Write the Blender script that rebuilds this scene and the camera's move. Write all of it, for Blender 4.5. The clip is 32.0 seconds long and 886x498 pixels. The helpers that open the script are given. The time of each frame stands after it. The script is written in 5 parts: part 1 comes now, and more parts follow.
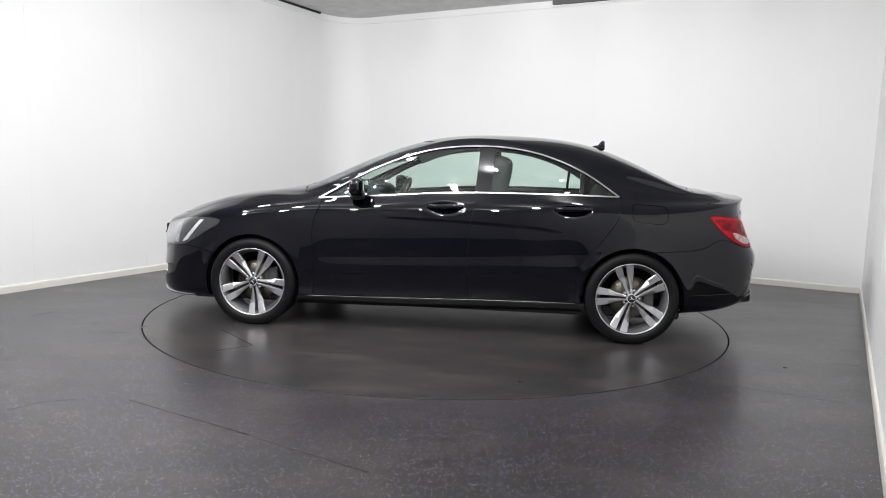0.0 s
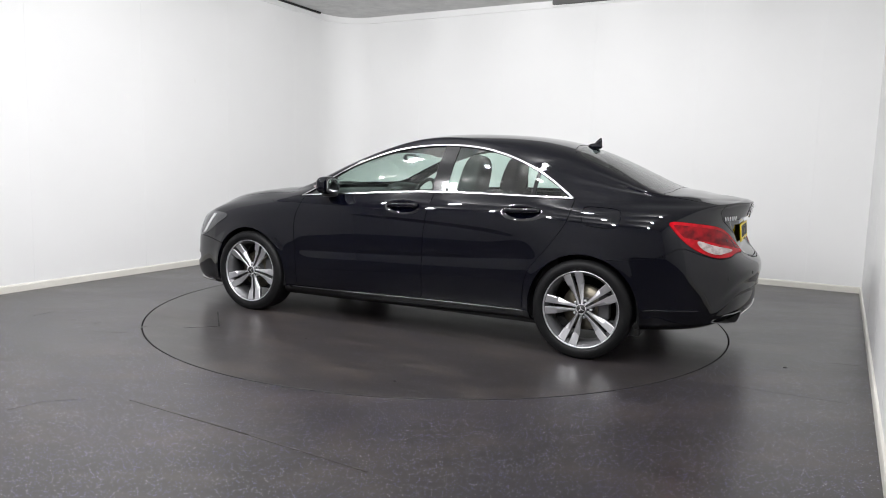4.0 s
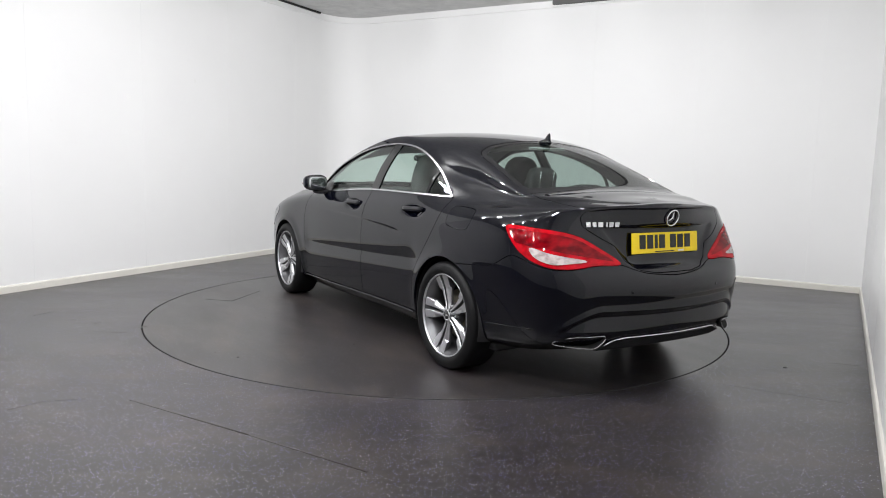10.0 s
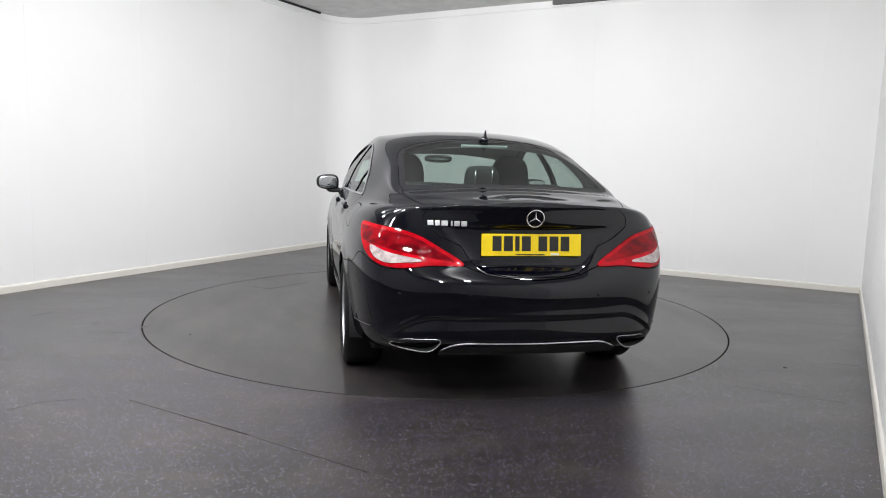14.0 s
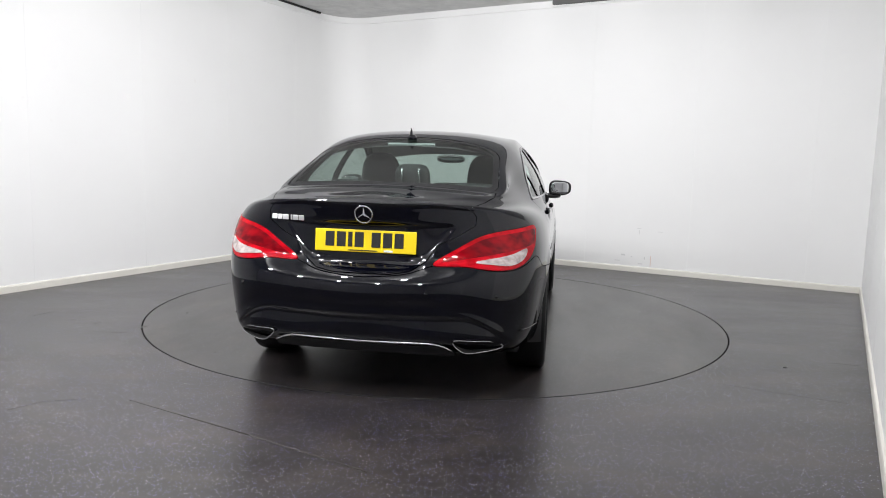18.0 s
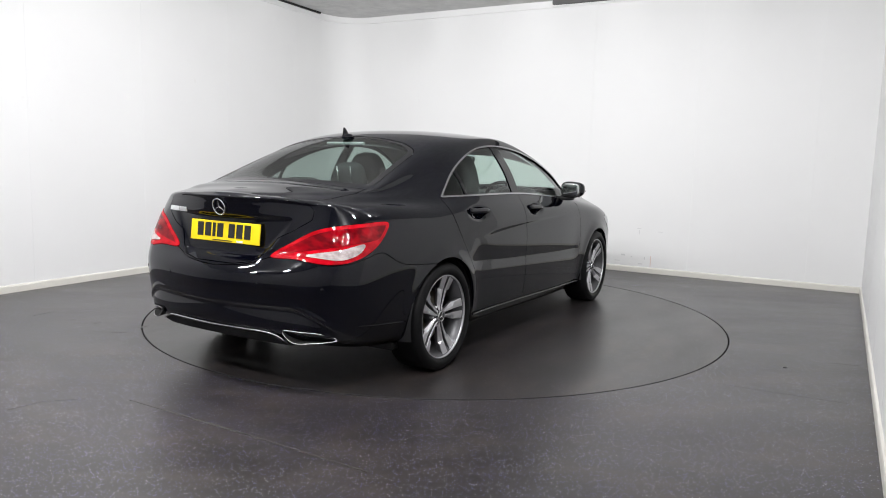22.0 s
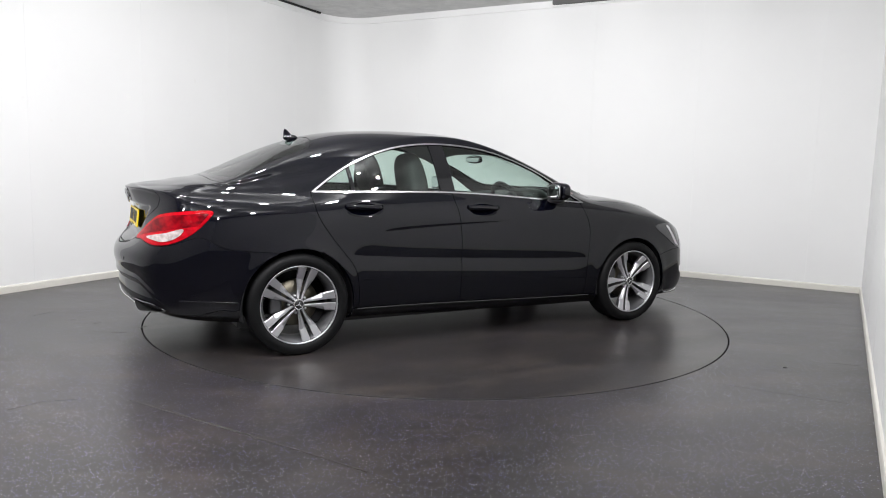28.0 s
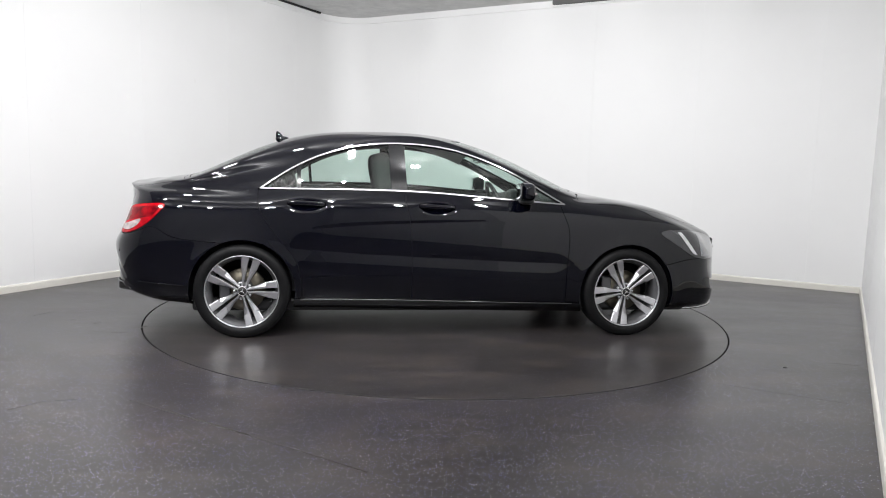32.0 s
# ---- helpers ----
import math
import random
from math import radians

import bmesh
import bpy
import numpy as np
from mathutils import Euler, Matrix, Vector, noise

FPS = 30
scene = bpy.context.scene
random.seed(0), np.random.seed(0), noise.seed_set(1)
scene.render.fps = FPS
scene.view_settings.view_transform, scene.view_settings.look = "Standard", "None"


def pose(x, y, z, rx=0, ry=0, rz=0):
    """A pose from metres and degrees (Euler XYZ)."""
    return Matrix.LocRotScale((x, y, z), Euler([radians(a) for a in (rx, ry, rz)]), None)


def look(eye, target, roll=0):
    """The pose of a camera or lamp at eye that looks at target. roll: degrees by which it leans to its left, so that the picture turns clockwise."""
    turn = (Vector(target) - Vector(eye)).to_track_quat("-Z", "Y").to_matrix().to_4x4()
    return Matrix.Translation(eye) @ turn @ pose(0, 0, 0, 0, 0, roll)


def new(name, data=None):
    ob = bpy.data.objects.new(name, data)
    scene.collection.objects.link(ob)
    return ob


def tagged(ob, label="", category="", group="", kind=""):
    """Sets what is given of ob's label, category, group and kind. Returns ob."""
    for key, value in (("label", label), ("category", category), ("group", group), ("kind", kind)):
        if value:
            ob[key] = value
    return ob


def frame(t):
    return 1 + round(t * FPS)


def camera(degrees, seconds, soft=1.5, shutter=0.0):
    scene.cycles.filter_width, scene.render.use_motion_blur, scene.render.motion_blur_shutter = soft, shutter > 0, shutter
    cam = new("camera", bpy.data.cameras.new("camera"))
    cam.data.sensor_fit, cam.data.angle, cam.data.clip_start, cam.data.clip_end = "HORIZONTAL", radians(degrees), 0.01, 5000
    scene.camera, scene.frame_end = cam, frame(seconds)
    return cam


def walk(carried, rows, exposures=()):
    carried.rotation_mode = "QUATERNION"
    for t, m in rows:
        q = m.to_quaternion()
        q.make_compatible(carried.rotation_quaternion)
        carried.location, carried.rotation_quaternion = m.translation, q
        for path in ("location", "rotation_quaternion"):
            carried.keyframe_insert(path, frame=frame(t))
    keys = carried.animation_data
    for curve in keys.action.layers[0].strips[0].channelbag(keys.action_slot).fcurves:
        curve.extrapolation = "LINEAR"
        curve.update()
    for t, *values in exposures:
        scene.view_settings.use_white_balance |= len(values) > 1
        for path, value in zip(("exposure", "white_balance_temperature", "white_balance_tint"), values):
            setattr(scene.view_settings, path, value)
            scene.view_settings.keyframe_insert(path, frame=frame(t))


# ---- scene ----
cam = camera(64.17, 32.0, soft=1.0)
EYE = look((0, -5.7575, 1.2007), (0.0393, 0.1995, 0.4849), 1.549)
walk(cam, [(0, EYE), (32.0, EYE)])

# ------------------------------------------------------------------ light
world = bpy.data.worlds.new("world")
world.use_nodes = True
world.node_tree.nodes["Background"].inputs[0].default_value = (0.02, 0.02, 0.022, 1)
world.node_tree.nodes["Background"].inputs[1].default_value = 0.1
scene.world = world
scene.view_settings.exposure = 0.0
LAMP_GLOW = 435.0
LAMP_COLOUR = (0.985, 0.985, 1.0)

# room plan: the corners on the floor, and the ceiling's height
CORNER = Vector((-1.4427, 4.5894, 0))
ALONG_LEFT = Vector((math.cos(radians(62.68)), math.sin(radians(62.68)), 0))
ALONG_BACK = Vector((math.cos(radians(-29.32)), math.sin(radians(-29.32)), 0))
ALONG_RIGHT = Vector((math.cos(radians(60.3)), math.sin(radians(60.3)), 0))
BACK_LEN, SIDE_LEN, CEILING_Z = 6.622, 8.95, 3.19
WHITE_LEN = 5.75
LEFT_WHITE = 5.0


def room_at(a, b, z=0.0):
    """A place in the room: a metres along the back wall from its corner, b metres out from that wall."""
    q = CORNER + ALONG_BACK * a - ALONG_LEFT * b
    return Vector((q.x, q.y, z))


def right_at(b, z=0.0):
    """A place on the right wall, b metres out from the back wall."""
    q = CORNER + ALONG_BACK * BACK_LEN - ALONG_RIGHT * b
    return Vector((q.x, q.y, z))


ROOM_TURN = math.degrees(math.atan2(ALONG_BACK.y, ALONG_BACK.x))


# ------------------------------------------------------------------ materials
def material(name, base, rough=0.5, metal=0.0, **more):
    m = bpy.data.materials.new(name)
    m.use_nodes = True
    b = m.node_tree.nodes["Principled BSDF"]
    b.inputs["Base Color"].default_value = (*base, 1)
    b.inputs["Roughness"].default_value = rough
    b.inputs["Metallic"].default_value = metal
    for key, value in more.items():
        b.inputs[key.replace("_", " ").title()].default_value = value
    return m


def node(m, kind, **values):
    n = m.node_tree.nodes.new(kind)
    for key, value in values.items():
        n.inputs[key].default_value = value
    return n


def link(m, a, b):
    m.node_tree.links.new(a, b)


def ramp(m, fac, stops):
    n = m.node_tree.nodes.new("ShaderNodeValToRGB")
    e = n.color_ramp.elements
    while len(e) < len(stops):
        e.new(0.5)
    for i, (at, c) in enumerate(stops):
        e[i].position, e[i].color = at, (*c, 1)
    link(m, fac, n.inputs[0])
    return n.outputs[0]


def place(m, scale=(1, 1, 1)):
    tc = m.node_tree.nodes.new("ShaderNodeTexCoord")
    mp = m.node_tree.nodes.new("ShaderNodeMapping")
    mp.inputs["Scale"].default_value = scale
    link(m, tc.outputs["Object"], mp.inputs[0])
    return mp.outputs[0]


def noise_of(m, at, scale, detail=4.0, rough=0.55):
    n = node(m, "ShaderNodeTexNoise", Scale=scale, Detail=detail, Roughness=rough)
    link(m, at, n.inputs["Vector"])
    return n.outputs["Fac"]


def bump(m, height, strength, distance):
    n = node(m, "ShaderNodeBump", Strength=strength, Distance=distance)
    link(m, height, n.inputs["Height"])
    link(m, n.outputs[0], m.node_tree.nodes["Principled BSDF"].inputs["Normal"])


def mixed(m, fac, a, b):
    n = m.node_tree.nodes.new("ShaderNodeMix")
    n.data_type = "RGBA"
    if isinstance(fac, float):
        n.inputs[0].default_value = fac
    else:
        link(m, fac, n.inputs[0])
    for slot, c in ((6, a), (7, b)):
        if isinstance(c, tuple):
            n.inputs[slot].default_value = (*c, 1)
        else:
            link(m, c, n.inputs[slot])
    return n.outputs[2]


def surface(m, colour=None, rough=None):
    b = m.node_tree.nodes["Principled BSDF"]
    if colour:
        link(m, colour, b.inputs["Base Color"])
    if rough:
        link(m, rough, b.inputs["Roughness"])


def wall_paint():
    m = material("white_wall_paint", (0.85, 0.85, 0.84), 0.55)
    at = place(m)
    soft = ramp(m, noise_of(m, at, 0.8, 3), [(0.3, (0.835, 0.835, 0.83)), (0.7, (0.86, 0.86, 0.855))])
    scuff = ramp(m, noise_of(m, at, 9, 6, 0.7), [(0.66, (0, 0, 0)), (0.78, (1, 1, 1))])
    surface(m, mixed(m, scuff, soft, (0.80, 0.795, 0.78)))
    bump(m, noise_of(m, at, 140, 3), 0.06, 0.002)
    return m


def vinyl(name, flecks):
    m = material(name, (0.07, 0.07, 0.075), 0.4)
    m.node_tree.nodes["Principled BSDF"].inputs["Specular IOR Level"].default_value = 0.72
    at = place(m)
    base = ramp(m, noise_of(m, at, 0.9, 5, 0.6), [(0.28, (0.017, 0.0145, 0.0134)), (0.72, (0.034, 0.0298, 0.0286))])
    grain = ramp(m, noise_of(m, at, 60, 3), [(0.3, (0.8, 0.8, 0.8)), (0.7, (1.1, 1.1, 1.1))])
    mul = m.node_tree.nodes.new("ShaderNodeMix")
    mul.data_type, mul.blend_type = "RGBA", "MULTIPLY"
    mul.inputs[0].default_value = 1.0
    dirt = ramp(m, noise_of(m, place(m, (0.7, 1.6, 1)), 2.3, 8, 0.68), [(0.48, (0, 0, 0)), (0.72, (0.7, 0.7, 0.7))])
    link(m, mixed(m, dirt, base, (0.074, 0.060, 0.049)), mul.inputs[6]), link(m, grain, mul.inputs[7])
    v = node(m, "ShaderNodeTexVoronoi", Scale=125.0)
    link(m, at, v.inputs["Vector"])
    near = ramp(m, v.outputs["Distance"], [(0.24, (1, 1, 1)), (0.30, (0, 0, 0))])
    sep = m.node_tree.nodes.new("ShaderNodeSeparateColor")
    link(m, v.outputs["Color"], sep.inputs[0])
    pick = ramp(m, sep.outputs[0], [(0.56, (0, 0, 0)), (0.58, (flecks, flecks, flecks))])
    both = m.node_tree.nodes.new("ShaderNodeMath")
    both.operation = "MULTIPLY"
    link(m, near, both.inputs[0]), link(m, pick, both.inputs[1])
    hue = ramp(m, sep.outputs[1], [(0.0, (0.10, 0.095, 0.20)), (0.45, (0.15, 0.14, 0.38)), (0.72, (0.30, 0.29, 0.56)), (0.90, (0.72, 0.71, 0.76))])
    surface(m, mixed(m, both.outputs[0], mul.outputs[2], hue))
    r = ramp(m, noise_of(m, place(m, (0.6, 1.5, 1)), 1.1, 4, 0.6), [(0.3, (0.28, 0.28, 0.28)), (0.7, (0.37, 0.37, 0.37))])
    surface(m, None, r)
    bump(m, noise_of(m, at, 90, 2), 0.05, 0.0006)
    return m


def ceiling_board():
    m = material("grey_ceiling_board", (0.55, 0.55, 0.54), 0.85)
    at = place(m)
    surface(m, ramp(m, noise_of(m, at, 5, 5, 0.65), [(0.35, (0.60, 0.60, 0.595)), (0.65, (0.72, 0.72, 0.71))]))
    return m


def paint():
    m = material("black_car_paint", (0.004, 0.004, 0.0055), 0.38, 0.0, coat_weight=1.0, coat_roughness=0.025)
    b = m.node_tree.nodes["Principled BSDF"]
    b.inputs["Specular IOR Level"].default_value = 0.0
    at = place(m)
    surface(m, ramp(m, noise_of(m, at, 900, 1), [(0.4, (0.0005, 0.0006, 0.0018)), (0.75, (0.0022, 0.0026, 0.0070))]))
    return m


def lens_of(name, low, high, scale):
    """Moulded lamp plastic: a clear coat over a ribbed, uneven colour."""
    m = material(name, low, 0.3, 0.0, coat_weight=0.5, coat_roughness=0.03)
    m.node_tree.nodes["Principled BSDF"].inputs["Specular IOR Level"].default_value = 0.0
    surface(m, ramp(m, noise_of(m, place(m, (1, 0.45, 1)), scale, 2), [(0.38, low), (0.62, high)]))
    facets = node(m, "ShaderNodeTexVoronoi", Scale=24.0)
    link(m, place(m), facets.inputs["Vector"])
    relief = node(m, "ShaderNodeBump", Strength=0.3, Distance=0.006)
    link(m, facets.outputs["Distance"], relief.inputs["Height"])
    link(m, relief.outputs[0], m.node_tree.nodes["Principled BSDF"].inputs["Coat Normal"])
    return m


def glass(name, tint, gloss=1.0):
    m = bpy.data.materials.new(name)
    m.use_nodes = True
    nt = m.node_tree
    nt.nodes.clear()
    out = nt.nodes.new("ShaderNodeOutputMaterial")
    mix = nt.nodes.new("ShaderNodeMixShader")
    see = nt.nodes.new("ShaderNodeBsdfTransparent")
    see.inputs[0].default_value = (*tint, 1)
    shine = nt.nodes.new("ShaderNodeBsdfGlossy")
    shine.inputs["Roughness"].default_value = 0.01
    face = nt.nodes.new("ShaderNodeLayerWeight")
    face.inputs[0].default_value = 0.5
    power = nt.nodes.new("ShaderNodeMath")
    power.operation = "POWER"
    power.inputs[1].default_value = 5.0
    times = nt.nodes.new("ShaderNodeMath")
    times.operation = "MULTIPLY_ADD"
    times.inputs[1].default_value, times.inputs[2].default_value = 0.92, 0.055 * gloss
    nt.links.new(face.outputs["Facing"], power.inputs[0])
    nt.links.new(power.outputs[0], times.inputs[0])
    nt.links.new(times.outputs[0], mix.inputs[0])
    nt.links.new(see.outputs[0], mix.inputs[1])
    nt.links.new(shine.outputs[0], mix.inputs[2])
    nt.links.new(mix.outputs[0], out.inputs[0])
    return m


WALL, VINYL, WORN, BOARD, PAINT = wall_paint(), vinyl("speckled_grey_vinyl", 1.0), vinyl("worn_grey_vinyl", 0.35), ceiling_board(), paint()
TRIM = material("cream_gloss_trim", (0.74, 0.72, 0.66), 0.35)
GROOVE = material("dark_groove", (0.012, 0.012, 0.012), 0.8)
# walls out of view: dimmer light put into the colour, for the car's reflections
DIM_FRONT_WALL = material("dim_lit_front_wall", (0.68, 0.68, 0.69), 0.7)
DIM_SIDE_WALL = material("dim_lit_side_wall", (0.62, 0.62, 0.63), 0.7)
VENT = material("dark_vent_metal", (0.12, 0.12, 0.12), 0.6)
STEEL = material("turntable_steel_edge", (0.012, 0.012, 0.012), 0.8)
SIDE_GLASS = glass("green_tinted_glass", (0.79, 0.905, 0.855), 1.4)
REAR_GLASS = glass("dark_tinted_glass", (0.48, 0.555, 0.525), 1.6)
CHROME = material("chrome", (0.85, 0.85, 0.86), 0.10, 1.0)
SATIN = material("satin_chrome", (0.54, 0.54, 0.55), 0.25, 1.0)
DARK_CHROME = material("dark_chrome", (0.08, 0.08, 0.085), 0.22, 1.0)
BADGE = material("badge_silver", (0.78, 0.78, 0.79), 0.38, 0.7)
PLASTIC = material("black_plastic", (0.012, 0.012, 0.013), 0.5)
GLOSS_BLACK = material("gloss_black_trim", (0.006, 0.006, 0.007), 0.12)
RUBBER = material("tyre_rubber", (0.006, 0.006, 0.0065), 0.5)
RUBBER.node_tree.nodes["Principled BSDF"].inputs["Specular IOR Level"].default_value = 0.16
ALLOY = material("machined_alloy", (0.64, 0.64, 0.66), 0.38, 1.0)
ALLOY_DARK = material("grey_painted_alloy", (0.13, 0.13, 0.135), 0.34, 0.6)
DISC = material("brake_disc_steel", (0.19, 0.172, 0.135), 0.38, 1.0)
CLOTH = material("dark_seat_cloth", (0.055, 0.055, 0.056), 0.8)
LINING = material("pale_roof_lining", (0.33, 0.33, 0.32), 0.9)
RED_LENS = lens_of("red_lamp_lens", (0.28, 0.001, 0.005), (0.46, 0.002, 0.010), 26)
RED_DEEP = lens_of("deep_red_lamp_band", (0.09, 0.0006, 0.003), (0.26, 0.0015, 0.006), 18)
CLEAR_LENS = lens_of("pale_lamp_lens", (0.30, 0.25, 0.245), (0.50, 0.44, 0.43), 34)
BOWL = material("lamp_reflector", (0.34, 0.345, 0.36), 0.25, 0.6, coat_weight=1.0, coat_roughness=0.02)
HEAD_LENS = material("headlamp_lens", (0.045, 0.046, 0.05), 0.12, 0.3, coat_weight=1.0, coat_roughness=0.02)
YELLOW = material("yellow_reflective_plate", (0.82, 0.60, 0.004), 0.4)
SEAM = material("pale_vinyl_seam", (0.050, 0.045, 0.041), 0.5)
SCUFF = material("pale_scuff", (0.14, 0.135, 0.13), 0.7)
GREY_MARK = material("grey_mark", (0.67, 0.67, 0.67), 0.7)
DRIP = material("rusty_drip", (0.74, 0.60, 0.54), 0.6)
INK = material("black_ink", (0.01, 0.01, 0.01), 0.5)
PAPER = material("pale_sticker", (0.7, 0.72, 0.72), 0.6)
MIRROR = material("mirror_glass", (0.75, 0.77, 0.78), 0.02, 1.0)
LAMP_BODY = material("white_lamp_housing", (0.75, 0.75, 0.75), 0.5)


# ------------------------------------------------------------------ mesh helpers
def mesh_of(name, verts, faces, mats, smooth=False, slots=None, normals=None):
    me = bpy.data.meshes.new(name)
    me.from_pydata([tuple(map(float, v)) for v in verts], [], [tuple(map(int, f)) for f in faces])
    for m in mats if isinstance(mats, (list, tuple)) else [mats]:
        me.materials.append(m)
    if slots is not None:
        me.polygons.foreach_set("material_index", np.asarray(slots, dtype=np.int32))
    if smooth:
        me.polygons.foreach_set("use_smooth", np.ones(len(me.polygons), dtype=bool))
    me.update()
    if normals is not None:
        me.normals_split_custom_set_from_vertices([tuple(map(float, n)) for n in normals])
    return me


def part(name, data, parent, label="", m=None):
    ob = new(name, data)
    ob.parent = parent
    if m is not None:
        ob.matrix_basis = m
    return tagged(ob, label)


def from_bm(name, bm, mat, smooth=False):
    me = bpy.data.meshes.new(name)
    bmesh.ops.recalc_face_normals(bm, faces=bm.faces)
    bm.to_mesh(me)
    bm.free()
    for m in mat if isinstance(mat, (list, tuple)) else [mat]:
        me.materials.append(m)
    if smooth:
        me.polygons.foreach_set("use_smooth", np.ones(len(me.polygons), dtype=bool))
    return me


def box(name, size, mat, bevel=0.0, at=(0, 0, 0), segments=2, smooth=False):
    bm = bmesh.new()
    bmesh.ops.create_cube(bm, size=1.0)
    bmesh.ops.scale(bm, vec=size, verts=bm.verts)
    if bevel:
        bmesh.ops.bevel(bm, geom=bm.edges[:], offset=bevel, segments=segments, affect="EDGES", profile=0.5)
    bmesh.ops.translate(bm, vec=at, verts=bm.verts)
    return from_bm(name, bm, mat, smooth)


def lathe(name, profile, mat, steps=64, closed=False):
    """A surface of revolution about the y axis; profile: (radius, y) pairs."""
    pr = np.array(profile, float)
    a = np.linspace(0, 2 * np.pi, steps, endpoint=False)
    v = np.stack([pr[:, None, 0] * np.cos(a), np.repeat(pr[:, 1:2], steps, 1), pr[:, None, 0] * np.sin(a)], -1).reshape(-1, 3)
    n, f = len(pr), []
    for i in range(n if closed else n - 1):
        for j in range(steps):
            k, l = (i + 1) % n, (j + 1) % steps
            f.append((i * steps + j, k * steps + j, k * steps + l, i * steps + l))
    me = mesh_of(name, v, f, mat, True)
    return me


def tube(name, points, radius, mat, sides=8, flat=1.0):
    """A rod along points; flat < 1 presses its section thin in z."""
    p = np.array(points, float)
    tan = np.gradient(p, axis=0)
    tan /= np.linalg.norm(tan, axis=1)[:, None]
    up = np.array([0, 0, 1.0])
    side = np.cross(tan, up)
    side /= np.maximum(np.linalg.norm(side, axis=1)[:, None], 1e-6)
    top = np.cross(side, tan)
    a = np.linspace(0, 2 * np.pi, sides, endpoint=False)
    v = p[:, None] + radius * (np.cos(a)[None, :, None] * side[:, None] + flat * np.sin(a)[None, :, None] * top[:, None])
    n = len(p)
    f = [(i * sides + j, i * sides + (j + 1) % sides, (i + 1) * sides + (j + 1) % sides, (i + 1) * sides + j) for i in range(n - 1) for j in range(sides)]
    f += [tuple(range(sides - 1, -1, -1)), tuple((n - 1) * sides + j for j in range(sides))]
    return mesh_of(name, v.reshape(-1, 3), f, mat, True)


def spline(knots, values, at):
    """Natural cubic spline through values (n, ...) at knots."""
    x, y, q = np.asarray(knots, float), np.asarray(values, float), np.asarray(at, float)
    n, h = len(x), np.diff(knots)
    A, r = np.zeros((n, n)), np.zeros_like(y)
    A[0, 0] = A[-1, -1] = 1
    for i in range(1, n - 1):
        A[i, i - 1:i + 2] = h[i - 1], 2 * (h[i - 1] + h[i]), h[i]
        r[i] = 6 * ((y[i + 1] - y[i]) / h[i] - (y[i] - y[i - 1]) / h[i - 1])
    s = np.linalg.solve(A, r.reshape(n, -1)).reshape(y.shape)
    k = np.clip(np.searchsorted(x, q) - 1, 0, n - 2)
    sh = (-1,) + (1,) * (y.ndim - 1)
    a, b, hh = (x[k + 1] - q).reshape(sh), (q - x[k]).reshape(sh), h[k].reshape(sh)
    return s[k] * a ** 3 / (6 * hh) + s[k + 1] * b ** 3 / (6 * hh) + (y[k] / hh - s[k] * hh / 6) * a + (y[k + 1] / hh - s[k + 1] * hh / 6) * b


def curve(pairs):
    """A smooth function through (x, value) pairs, held level outside them."""
    pr = sorted(pairs)
    xs, ys = np.array([q[0] for q in pr], float), np.array([q[1] for q in pr], float)
    return lambda q: spline(xs, ys, np.clip(np.asarray(q, float), xs[0], xs[-1]).ravel()).reshape(np.shape(q))


def rounded(points, n=10):
    """A closed outline that runs smoothly through points."""
    p = np.array(points, float)
    k = len(p)
    q = np.vstack([p[-3:], p, p[:3]])
    return spline(np.arange(-3, k + 3), q, np.linspace(0, k, k * n, endpoint=False))


def inside(poly, x, y):
    """Signed distance of (x, y) to a closed outline, positive inside."""
    p = np.asarray(poly, float)
    a, b = p, np.roll(p, -1, axis=0)
    best, odd = np.full(len(x), 1e9), np.zeros(len(x), bool)
    for (ax, ay), (bx, by) in zip(a, b):
        dx, dy = bx - ax, by - ay
        t = np.clip(((x - ax) * dx + (y - ay) * dy) / max(dx * dx + dy * dy, 1e-12), 0, 1)
        best = np.minimum(best, (x - ax - t * dx) ** 2 + (y - ay - t * dy) ** 2)
        if ay != by:
            odd ^= ((ay > y) != (by > y)) & (x < ax + (y - ay) / (by - ay) * dx)
    return np.where(odd, 1, -1) * np.sqrt(best)


# ------------------------------------------------------------------ the room
def wall_panel(name, a, b, top, thick, seams, mat=None, label="plain white painted board wall with faint upright joints"):
    """A wall that stands on the floor from a to b, its face towards the room, with fine upright board joints."""
    along = (b - a)
    length = along.length
    out = Vector((along.y, -along.x, 0)).normalized()
    xs = sorted({0.0, length, *[s + e for s in seams for e in (-0.002, 0.0, 0.002)]})
    v, f = [], []
    for x in xs:
        deep = 0.0015 if any(abs(x - s) < 1e-6 for s in seams) else 0.0
        q = a + along.normalized() * x + out * deep
        v += [(q.x, q.y, 0), (q.x, q.y, top)]
    n = len(xs)
    for x in (xs[0], xs[-1]):
        q = a + along.normalized() * x + out * thick
        v += [(q.x, q.y, 0), (q.x, q.y, top)]
    f = [(2 * i, 2 * i + 2, 2 * i + 3, 2 * i + 1) for i in range(n - 1)]
    e = 2 * n
    f += [(e, e + 1, e + 3, e + 2), (0, 1, e + 1, e), (2 * n - 2, e + 2, e + 3, 2 * n - 1)]
    f += [tuple([1] + [2 * i + 1 for i in range(1, n)] + [e + 3, e + 1])]
    return tagged(new(name, mesh_of(name, v, f, mat or WALL)), label, "wall", kind="structure")


